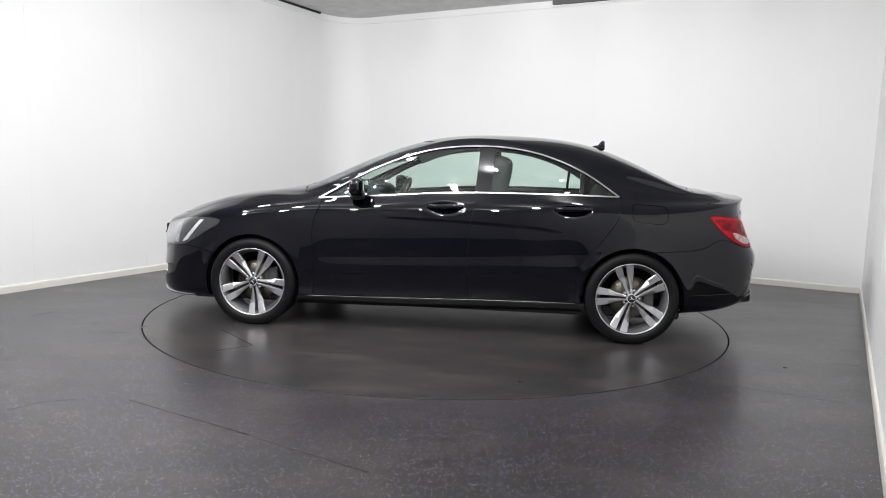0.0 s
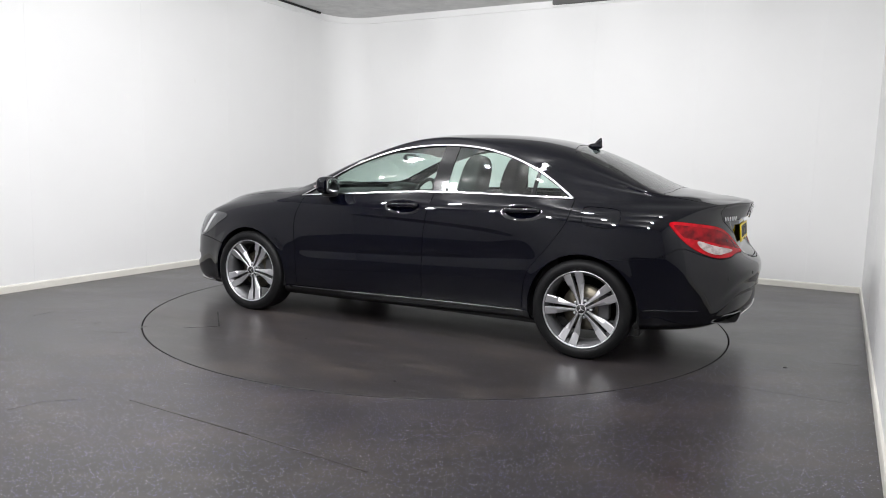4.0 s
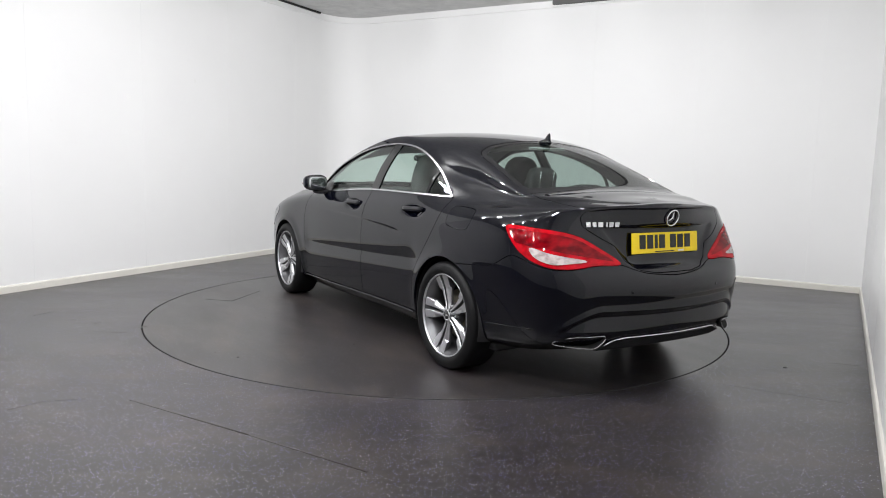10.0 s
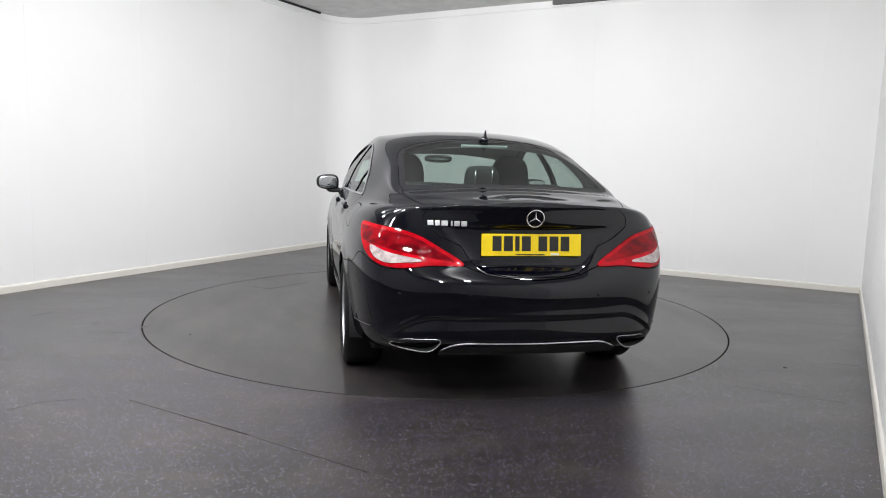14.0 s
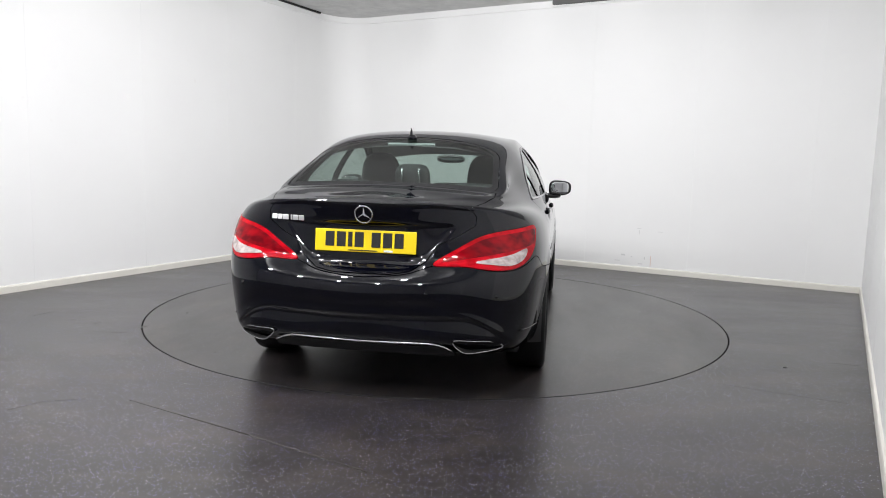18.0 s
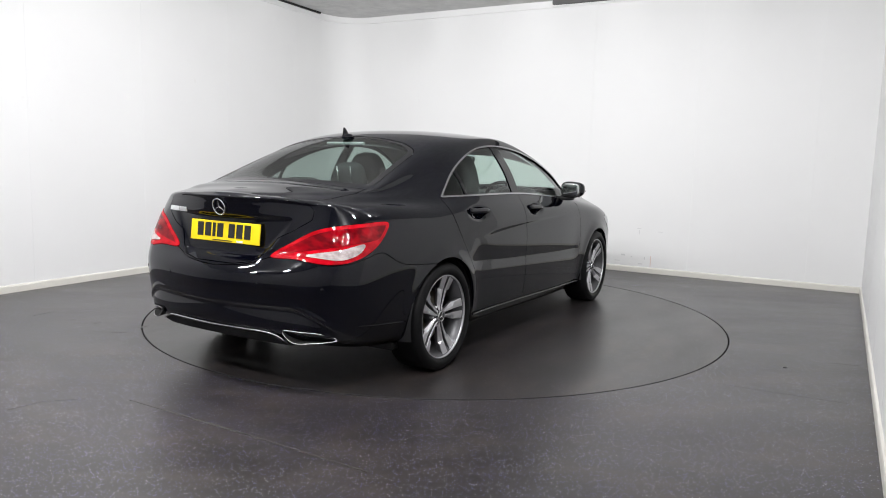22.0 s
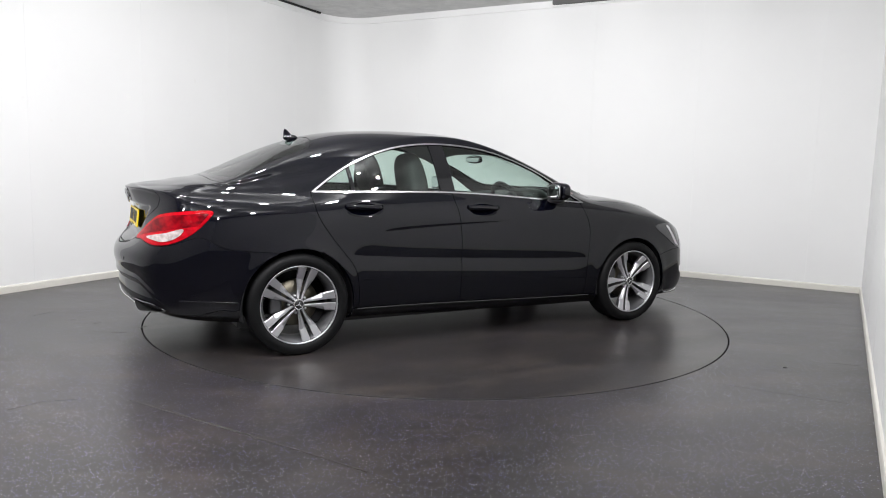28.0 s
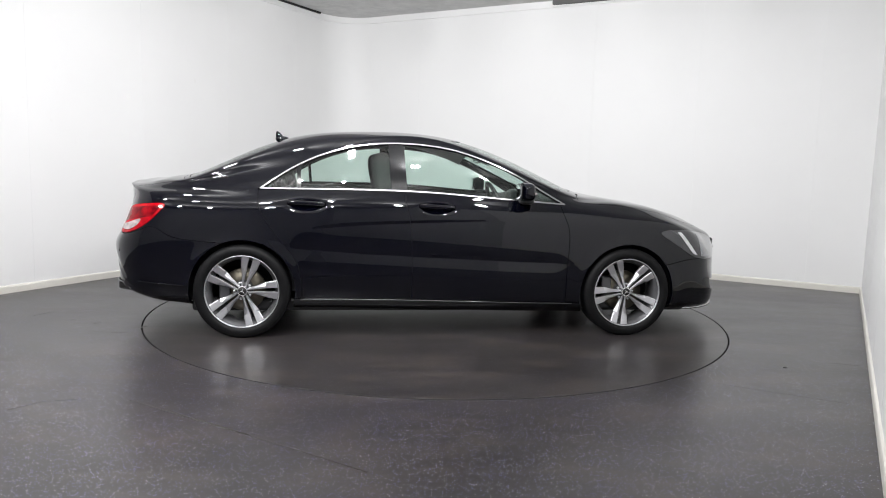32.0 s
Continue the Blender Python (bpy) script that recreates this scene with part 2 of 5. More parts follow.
def skirting(a, b, inward):
    along = (b - a).normalized()
    length = (b - a).length
    sec = [(0, 0), (0.016, 0), (0.016, 0.052), (0.012, 0.062), (0.004, 0.066), (0, 0.066)]
    v, f = [], []
    for end in (0.0, length):
        for dpt, z in sec:
            q = a + along * end + inward * dpt
            v.append((q.x, q.y, z))
    k = len(sec)
    f = [(i, (i + 1) % k, k + (i + 1) % k, k + i) for i in range(k)] + [tuple(range(k)), tuple(range(2 * k - 1, k - 1, -1))]
    ob = new("baseboard", mesh_of("baseboard", v, f, TRIM))
    return tagged(ob, "cream gloss skirting board along the foot of the wall", "baseboard", kind="structure")


R_CORNER = 0.50
DISC_R = 2.246


def room():
    A, B = room_at(0, 0), room_at(BACK_LEN, 0)
    C, D = right_at(SIDE_LEN), room_at(0, SIDE_LEN)
    top = CEILING_Z + 0.25
    # unseen stretch of the left wall, its grey standing in for weaker light
    wall_panel("wall_side", room_at(0, SIDE_LEN), room_at(0, LEFT_WHITE), top, -0.12, [1.6], DIM_SIDE_WALL, "unseen left wall closing the room, greyed in place of dimmer light")
    wall_panel("wall_left", room_at(0, LEFT_WHITE), room_at(0, R_CORNER), top, -0.12, [1.2 * i + 0.35 for i in range(4)])
    wall_panel("wall_back", room_at(R_CORNER, 0), B, top, -0.12, [1.2 * i + 0.8 for i in range(5)])
    M = right_at(WHITE_LEN)
    wall_panel("wall_right", B, M, top, -0.12, [1.2 * i + 0.9 for i in range(4)])
    # unseen right stretch and front wall, greyed the same way to dim reflections
    wall_panel("wall_right_unseen", M, C, top, -0.12, [1.1], DIM_SIDE_WALL, "unseen wall closing the room, greyed in place of dimmer light")
    wall_panel("wall_front", C, D, top, -0.12, [1.2 * i + 0.9 for i in range(5)], DIM_FRONT_WALL, "unseen wall closing the room, greyed in place of dimmer light")
    # the rounded corner between the left wall and the back wall
    n, v, f = 14, [], []
    for i in range(n + 1):
        t = i / n * math.pi / 2
        for r in (R_CORNER, R_CORNER + 0.12):
            q = room_at(R_CORNER - r * math.cos(t), R_CORNER - r * math.sin(t))
            v += [(q.x, q.y, 0), (q.x, q.y, top)]
    for i in range(n):
        e = 4 * i
        f += [(e, e + 4, e + 5, e + 1), (e + 2, e + 3, e + 7, e + 6)]
    tagged(new("wall_corner", mesh_of("wall_corner", v, f, WALL, True)), "white wall curving round the corner of the room", "wall", kind="structure")
    for p, q, inn in ((room_at(0, LEFT_WHITE), room_at(0, R_CORNER), ALONG_BACK), (room_at(R_CORNER, 0), B, -ALONG_LEFT), (B, M, -ALONG_BACK)):
        skirting(p, q, inn)
    sec = [(0, 0), (0.016, 0), (0.016, 0.052), (0.012, 0.062), (0.004, 0.066), (0, 0.066)]
    v, f, k = [], [], len(sec)
    for i in range(n + 1):
        t = i / n * math.pi / 2
        for dpt, z in sec:
            q = room_at(R_CORNER - (R_CORNER - dpt) * math.cos(t), R_CORNER - (R_CORNER - dpt) * math.sin(t))
            v.append((q.x, q.y, z))
    f = [(i * k + j, i * k + (j + 1) % k, (i + 1) * k + (j + 1) % k, (i + 1) * k + j) for i in range(n) for j in range(k)]
    tagged(new("baseboard", mesh_of("baseboard", v, f, TRIM)), "cream gloss skirting board along the foot of the wall", "baseboard", kind="structure")
    # the floor, with a round well for the turntable
    corners = [room_at(-0.12, -0.12), room_at(BACK_LEN + 0.12, -0.12), room_at(BACK_LEN + 0.12, SIDE_LEN + 0.12), room_at(-0.12, SIDE_LEN + 0.12)]
    angles = sorted([i / 180 * 2 * math.pi - math.pi for i in range(180)] + [math.atan2(q.y, q.x) for q in corners])
    v, f = [], []
    hole = DISC_R + 0.009
    for a in angles:
        w = Vector((math.cos(a), math.sin(a)))
        best = 1e9
        for i in range(4):
            p, q = corners[i].xy, corners[(i + 1) % 4].xy
            e = q - p
            den = w.x * e.y - w.y * e.x
            if abs(den) > 1e-9:
                t = (p.x * e.y - p.y * e.x) / den
                s = (p.x * w.y - p.y * w.x) / den
                if t > 0 and -1e-6 <= s <= 1 + 1e-6:
                    best = min(best, t)
        v += [(w.x * best, w.y * best, 0), (w.x * hole, w.y * hole, 0), (w.x * hole, w.y * hole, -0.05), (0, 0, -0.05)]
    n = len(angles)
    slots = []
    for i in range(n):
        e, g = 4 * i, 4 * ((i + 1) % n)
        f += [(e, g, g + 1, e + 1), (e + 1, g + 1, g + 2, e + 2), (e + 2, g + 2, g + 3)]
        slots += [0, 1, 1]
    tagged(new("floor", mesh_of("floor", v, f, [VINYL, GROOVE], slots=slots)), "dark grey speckled safety vinyl floor", "floor", kind="structure")
    # the ceiling: a board whose edge stops short of the walls and follows the rounded corner, and the strip above
    v = [right_at(SIDE_LEN), right_at(0)]
    for i in range(n_arc := 15):
        t = math.pi / 2 - i / (n_arc - 1) * math.pi / 2
        v.append(room_at(R_CORNER - R_CORNER * math.cos(t), R_CORNER - R_CORNER * math.sin(t)))
    v.append(room_at(0, SIDE_LEN))
    low = [(q.x, q.y, CEILING_Z) for q in v]
    high = [(q.x, q.y, CEILING_Z + 0.1) for q in v]
    k = len(v)
    f = [tuple(range(k)), tuple(range(2 * k - 1, k - 1, -1))] + [(i, k + i, k + (i + 1) % k, (i + 1) % k) for i in range(k)]
    tagged(new("ceiling", mesh_of("ceiling", low + high, f, BOARD)), "mottled pale grey ceiling board", "ceiling", kind="structure")


def panel_lamp(m, stem):
    """A wall-washing lamp: a white trough on a short stem below the ceiling, tilted into the room, with a glowing lens in its mouth."""
    lamp = tagged(new("ceiling_lamp", box("ceiling_lamp", (0.23, 0.125, 0.07), LAMP_BODY, 0.012)), "white oblong spot lamp tilted on a ceiling stem, lit", "lamp", "ceiling lamps")
    lamp.matrix_basis = m
    part("lens", LENS, lamp, "glowing white lens", pose(0, 0, -0.0365))
    part("stem", tube("stem", [(0, 0, 0), tuple(stem * 0.5), tuple(stem)], 0.014, LAMP_BODY, 10), lamp)
    return lamp


GLOW = bpy.data.materials.new("lamp_glow")
GLOW.use_nodes = True
GLOW.node_tree.nodes.clear()
_out, _em = GLOW.node_tree.nodes.new("ShaderNodeOutputMaterial"), GLOW.node_tree.nodes.new("ShaderNodeEmission")
_em.inputs[0].default_value, _em.inputs[1].default_value = (*LAMP_COLOUR, 1), LAMP_GLOW
link(GLOW, _em.outputs[0], _out.inputs[0])
GLOW.cycles.emission_sampling = "FRONT"
LENS = mesh_of("lens", [(-.095, -.045, 0), (.095, -.045, 0), (.095, .045, 0), (-.095, .045, 0)], [(3, 2, 1, 0)], GLOW)

room()
# the lamps hang in three rows over the front half of the room, tilted towards its far walls
for a, b in [(a, b) for b in (4.8, 6.4, 8.0) for a in (1.4, 2.4, 3.4, 4.4, 5.5)]:
    to_a, to_b = (0.0, 0.8 + 0.3 * (b - 4.8)) if a > 4.0 else (6.4, 0.8 + 0.7 * (b - 4.8)) if a < 3.0 else (0.0, 0.7)
    q, to = room_at(a, b, CEILING_Z - 0.16), room_at(to_a, to_b, 0.0)
    turned = (q - to).to_track_quat("Z", "X").to_matrix().to_4x4()
    turned = Matrix.Translation(q) @ turned
    panel_lamp(turned, turned.to_3x3().inverted() @ Vector((0, 0, 0.16)))


def ceiling_edge():
    """The thin bead below the ceiling, round the corner, and the dark slot over the back wall."""
    for name, run in (("bead", [room_at(0.004, b, CEILING_Z - .08) for b in np.linspace(8.6, R_CORNER, 6)] + [room_at(R_CORNER - (R_CORNER - .004) * math.cos(t), R_CORNER - (R_CORNER - .004) * math.sin(t), CEILING_Z - .08) for t in np.linspace(0.1, 1.47, 10)] + [room_at(a, 0.004, CEILING_Z - .08) for a in np.linspace(R_CORNER, BACK_LEN, 6)]),):
        tagged(new("trim", tube("trim", [tuple(q) for q in run], 0.008, WALL, 6)), "thin white bead below the ceiling", "trim", kind="structure")
    slot = tagged(new("ceiling_vent", box("ceiling_vent", (2.6, 0.05, 0.055), VENT, 0.004)), "long dark slot vent between wall and ceiling", "vent")
    q = room_at(3.16 + 1.3, 0.026, CEILING_Z - 0.028)
    slot.matrix_basis = pose(q.x, q.y, q.z, 0, 0, ROOM_TURN)
    part("slat", box("slat", (2.56, 0.012, 0.006), GROOVE), slot, "", pose(0, 0.024, 0.008))
    part("slat", box("slat", (2.56, 0.012, 0.006), GROOVE), slot, "", pose(0, 0.024, -0.012))


    q = room_at(0.022, 1.55, CEILING_Z - 0.012)
    joint = tagged(new("ceiling_joint", box("ceiling_joint", (2.0, 0.03, 0.02), GROOVE, 0.003)), "dark open joint between ceiling board and wall", "joint")
    joint.matrix_basis = pose(q.x, q.y, q.z, 0, 0, math.degrees(math.atan2(ALONG_LEFT.y, ALONG_LEFT.x)))


ceiling_edge()


def floor_marks():
    """Old cuts and stains in the vinyl."""
    cut = lambda p, q, w: tube("cut", [(p[0], p[1], .0006), ((p[0] + q[0]) / 2, (p[1] + q[1]) / 2, .0006), (q[0], q[1], .0006)], w, GROOVE, 6, 0.15)
    for p, q, w in (((-2.994, -.588), (-2.92, -.417), .003), ((-2.662, -.703), (-2.603, -.60), .002), ((-2.005, -2.555), (-1.908, -2.425), .0013), ((-1.908, -2.425), (-1.721, -2.366), .0011), ((2.534, -1.35), (2.691, -1.402), .0015), ((1.587, -1.842), (2.184, -2.153), .0012)):
        tagged(new("floor_cut", cut(p, q, w)), "thin dark cut in the grey vinyl floor", "floor mark", "cuts in the floor")
    for p, q, w in (((-1.507, -2.367), (-.81, -2.778), .006), ((-.81, -2.778), (-.254, -3.124), .005)):
        seam = tube("floor_seam", [(p[0], p[1], .0006), ((p[0] + q[0]) / 2, (p[1] + q[1]) / 2, .0006), (q[0], q[1], .0006)], w, SEAM, 6, 0.12)
        tagged(new("floor_seam", seam), "faint pale weld seam in the grey vinyl floor", "floor mark", "seams in the floor")
    chip = box("paint_chip", (.022, .014, .004), GROOVE, .0015)
    ob = tagged(new("paint_chip", chip), "small dark chip lying on the floor", "debris")
    ob.matrix_basis = pose(2.175, -1.491, .002, 0, 0, 25)


    # pale chips and scuffs left on the vinyl
    for x, y, w, d, turn in ((-2.434, -.769, .055, .012, 60), (-2.163, -1.026, .10, .012, 20), (-2.076, -.852, .03, .07, -20), (-1.724, -1.677, .016, .009, 30), (-1.513, -1.752, .010, .008, 0), (-1.918, -2.267, .010, .007, 0), (-1.37, -1.466, .012, .008, 50)):
        chip = box("floor_scuff", (w, d, .0012), SCUFF, .0004)
        tagged(new("floor_scuff", chip), "small pale scuff on the grey vinyl floor", "floor mark", "scuffs on the floor").matrix_basis = pose(x, y, .0007, 0, 0, turn)
    # thin marks low on the back wall, and a drip over the skirting
    for a, z, w, h in ((4.342, .516, .045, .006), (4.345, .47, .005, .05), (4.582, .489, .06, .005), (4.168, .193, .05, .02), (4.27, .176, .02, .010), (4.42, .170, .012, .03), (4.102, .121, .06, .008), (4.375, .101, .05, .010)):
        q = room_at(a, .0012, z)
        tagged(new("wall_scuff", box("wall_scuff", (w, .0014, h), GREY_MARK, .0004)), "faint grey scuff on the white wall", "wall mark", "scuffs on the wall").matrix_basis = pose(q.x, q.y, q.z, 0, 0, ROOM_TURN)
    q = room_at(4.49, .0012, .138)
    tagged(new("wall_drip", box("wall_drip", (.008, .0014, .12), DRIP, .0004)), "thin rusty drip on the wall above the skirting", "wall mark").matrix_basis = pose(q.x, q.y, q.z, 0, 0, ROOM_TURN)


floor_marks()


# ------------------------------------------------------------------ the turntable
def turntable():
    n, v, f = 180, [], []
    for r, z in ((0.0, 0.0), (1.1, 0.0), (DISC_R - 0.003, 0.0), (DISC_R, -0.003), (DISC_R, -0.05)):
        for i in range(n):
            a = 2 * math.pi * i / n
            v.append((r * math.cos(a), r * math.sin(a), z))
    for k in range(4):
        for i in range(n):
            j = (i + 1) % n
            f.append((k * n + i, (k + 1) * n + i, (k + 1) * n + j, k * n + j) if k else (0, n + i, n + j))
    slots = [0] * (2 * n) + [1] * (2 * n)
    ob = new("turntable", mesh_of("turntable", v, f, [WORN, STEEL], slots=slots))
    return tagged(ob, "round turntable covered in dark grey speckled vinyl", "turntable")


TABLE = turntable()

# ------------------------------------------------------------------ the car's skin
# Design lines of the left half from the sill up to the roof's middle, each from the nose round the side to the tail's middle.
U = np.array([0, 0.42, 0.74, 0.98, 1.25, 1.57, 1.92, 2.37, 2.92, 3.42, 3.87, 4.27, 4.67, 4.96, 5.2, 5.52, 5.89])
LINES = [
    [(2.19, 0, 0.15), (2.14, 0.38, 0.15), (1.97, 0.6, 0.155), (1.8, 0.72, 0.18), (1.62, 0.77, 0.19), (1.344, 0.78, 0.165), (1, 0.774, 0.165), (0.55, 0.784, 0.17), (0, 0.784, 0.18), (-0.5, 0.784, 0.19), (-0.95, 0.779, 0.198), (-1.355, 0.79, 0.2), (-1.7, 0.76, 0.215), (-1.96, 0.7, 0.235), (-2.1, 0.59, 0.255), (-2.18, 0.33, 0.268), (-2.19, 0, 0.270)],
    [(2.285, 0, 0.185), (2.225, 0.4, 0.185), (2.055, 0.66, 0.19), (1.86, 0.785, 0.21), (1.64, 0.835, 0.215), (1.344, 0.845, 0.22), (1, 0.836, 0.225), (0.55, 0.842, 0.225), (0, 0.842, 0.225), (-0.5, 0.842, 0.235), (-0.95, 0.842, 0.235), (-1.355, 0.845, 0.24), (-1.74, 0.812, 0.26), (-2.02, 0.75, 0.29), (-2.175, 0.645, 0.32), (-2.272, 0.36, 0.332), (-2.303, 0, 0.335)],
    [(2.282, 0, 0.32), (2.212, 0.46, 0.32), (2.055, 0.715, 0.32), (1.89, 0.8, 0.32), (1.66, 0.855, 0.32), (1.344, 0.865, 0.32), (1, 0.866, 0.36), (0.55, 0.872, 0.36), (0, 0.872, 0.36), (-0.5, 0.872, 0.37), (-0.95, 0.872, 0.37), (-1.355, 0.868, 0.34), (-1.76, 0.842, 0.37), (-2.023, 0.785, 0.41), (-2.182, 0.655, 0.44), (-2.283, 0.36, 0.46), (-2.325, 0, 0.465)],
    [(2.288, 0, 0.46), (2.206, 0.46, 0.46), (2.040, 0.715, 0.46), (1.91, 0.805, 0.47), (1.665, 0.862, 0.48), (1.344, 0.878, 0.49), (1, 0.882, 0.52), (0.55, 0.888, 0.52), (0, 0.888, 0.52), (-0.5, 0.888, 0.53), (-0.95, 0.888, 0.53), (-1.355, 0.887, 0.53), (-1.765, 0.862, 0.555), (-2.033, 0.80, 0.575), (-2.187, 0.665, 0.6), (-2.290, 0.36, 0.615), (-2.322, 0, 0.62)],
    [(2.283, 0, 0.6), (2.204, 0.45, 0.6), (2.032, 0.70, 0.605), (1.9, 0.8, 0.62), (1.66, 0.862, 0.65), (1.344, 0.884, 0.68), (1, 0.883, 0.68), (0.55, 0.889, 0.68), (0, 0.889, 0.68), (-0.5, 0.889, 0.69), (-0.95, 0.889, 0.69), (-1.355, 0.889, 0.73), (-1.755, 0.868, 0.745), (-2.008, 0.8, 0.75), (-2.140, 0.655, 0.745), (-2.205, 0.36, 0.742), (-2.22, 0, 0.74)],
    [(2.252, 0, 0.7), (2.192, 0.4, 0.7), (2.01, 0.64, 0.705), (1.87, 0.775, 0.74), (1.645, 0.835, 0.79), (1.344, 0.862, 0.825), (1, 0.868, 0.845), (0.55, 0.872, 0.86), (0, 0.876, 0.87), (-0.5, 0.876, 0.88), (-0.95, 0.872, 0.89), (-1.355, 0.856, 0.9), (-1.74, 0.82, 0.92), (-1.965, 0.745, 0.93), (-2.078, 0.61, 0.94), (-2.180, 0.34, 0.943), (-2.238, 0, 0.945)],
    [(2.17, 0, 0.7482), (2.12, 0.38, 0.749), (1.98, 0.6, 0.7614), (1.8, 0.7, 0.808), (1.62, 0.75, 0.856), (1.344, 0.785, 0.893), (1, 0.81, 0.9178), (0.55, 0.82, 0.955), (0, 0.824, 0.992), (-0.5, 0.82, 1.012), (-0.95, 0.805, 1.012), (-1.355, 0.776, 0.98), (-1.75, 0.72, 0.982), (-1.995, 0.632, 0.988), (-2.108, 0.5, 1), (-2.200, 0.28, 1.003), (-2.252, 0, 1.004)],
    [(2.1, 0, 0.7846), (2.05, 0.33, 0.79), (1.9, 0.5, 0.825), (1.72, 0.6, 0.875), (1.56, 0.65, 0.910), (1.3, 0.7, 0.943), (1, 0.745, 0.9513), (0.55, 0.79, 1.04), (0, 0.76, 1.15), (-0.5, 0.752, 1.165), (-0.95, 0.755, 1.11), (-1.355, 0.716, 1.046), (-1.75, 0.672, 1.012), (-1.955, 0.58, 1.015), (-2.05, 0.45, 1.018), (-2.17, 0.25, 1.014), (-2.235, 0, 1.012)],
    [(2.02, 0, 0.8194), (1.98, 0.28, 0.828), (1.85, 0.42, 0.860), (1.68, 0.5, 0.904), (1.52, 0.55, 0.934), (1.27, 0.6, 0.962), (1, 0.68, 0.9741), (0.55, 0.745, 1.12), (0, 0.645, 1.325), (-0.5, 0.635, 1.33), (-0.95, 0.69, 1.2), (-1.355, 0.656, 1.118), (-1.75, 0.635, 1.038), (-1.94, 0.53, 1.035), (-2.03, 0.4, 1.028), (-2.15, 0.22, 1.022), (-2.21, 0, 1.019)],
    [(1.94, 0, 0.846), (1.9, 0.22, 0.855), (1.8, 0.33, 0.882), (1.64, 0.4, 0.920), (1.48, 0.44, 0.947), (1.24, 0.48, 0.976), (1, 0.6, 1.0005), (0.55, 0.69, 1.165), (0, 0.56, 1.372), (-0.5, 0.55, 1.388), (-0.95, 0.575, 1.325), (-1.355, 0.586, 1.206), (-1.75, 0.6, 1.058), (-1.9, 0.46, 1.05), (-2.00, 0.34, 1.038), (-2.12, 0.18, 1.030), (-2.18, 0, 1.027)],
    [(1.88, 0, 0.8668), (1.84, 0.12, 0.876), (1.75, 0.18, 0.9006), (1.6, 0.22, 0.929), (1.44, 0.24, 0.957), (1.21, 0.26, 0.990), (1.02, 0.34, 1.034), (0.55, 0.4, 1.237), (0, 0.3, 1.405), (-0.5, 0.3, 1.424), (-0.95, 0.32, 1.385), (-1.355, 0.34, 1.262), (-1.75, 0.36, 1.086), (-1.9, 0.25, 1.062), (-1.99, 0.18, 1.048), (-2.10, 0.1, 1.036), (-2.15, 0, 1.033)],
    [(1.82, 0, 0.884), (1.78, 0, 0.899), (1.71, 0, 0.921), (1.56, 0, 0.945), (1.4, 0, 0.962), (1.18, 0, 1.004), (1.02, 0, 1.056), (0.55, 0, 1.260), (0, 0, 1.414), (-0.5, 0, 1.433), (-0.95, 0, 1.4), (-1.355, 0, 1.28), (-1.75, 0, 1.098), (-1.9, 0, 1.068), (-1.98, 0, 1.052), (-2.08, 0, 1.042), (-2.12, 0, 1.038)],
]
HUBS = (1.344, -1.355)
HUB_Z, HUB_Y = 0.316, 0.80
HANDLES = ((-0.048, 0.897), (-0.933, 0.905))


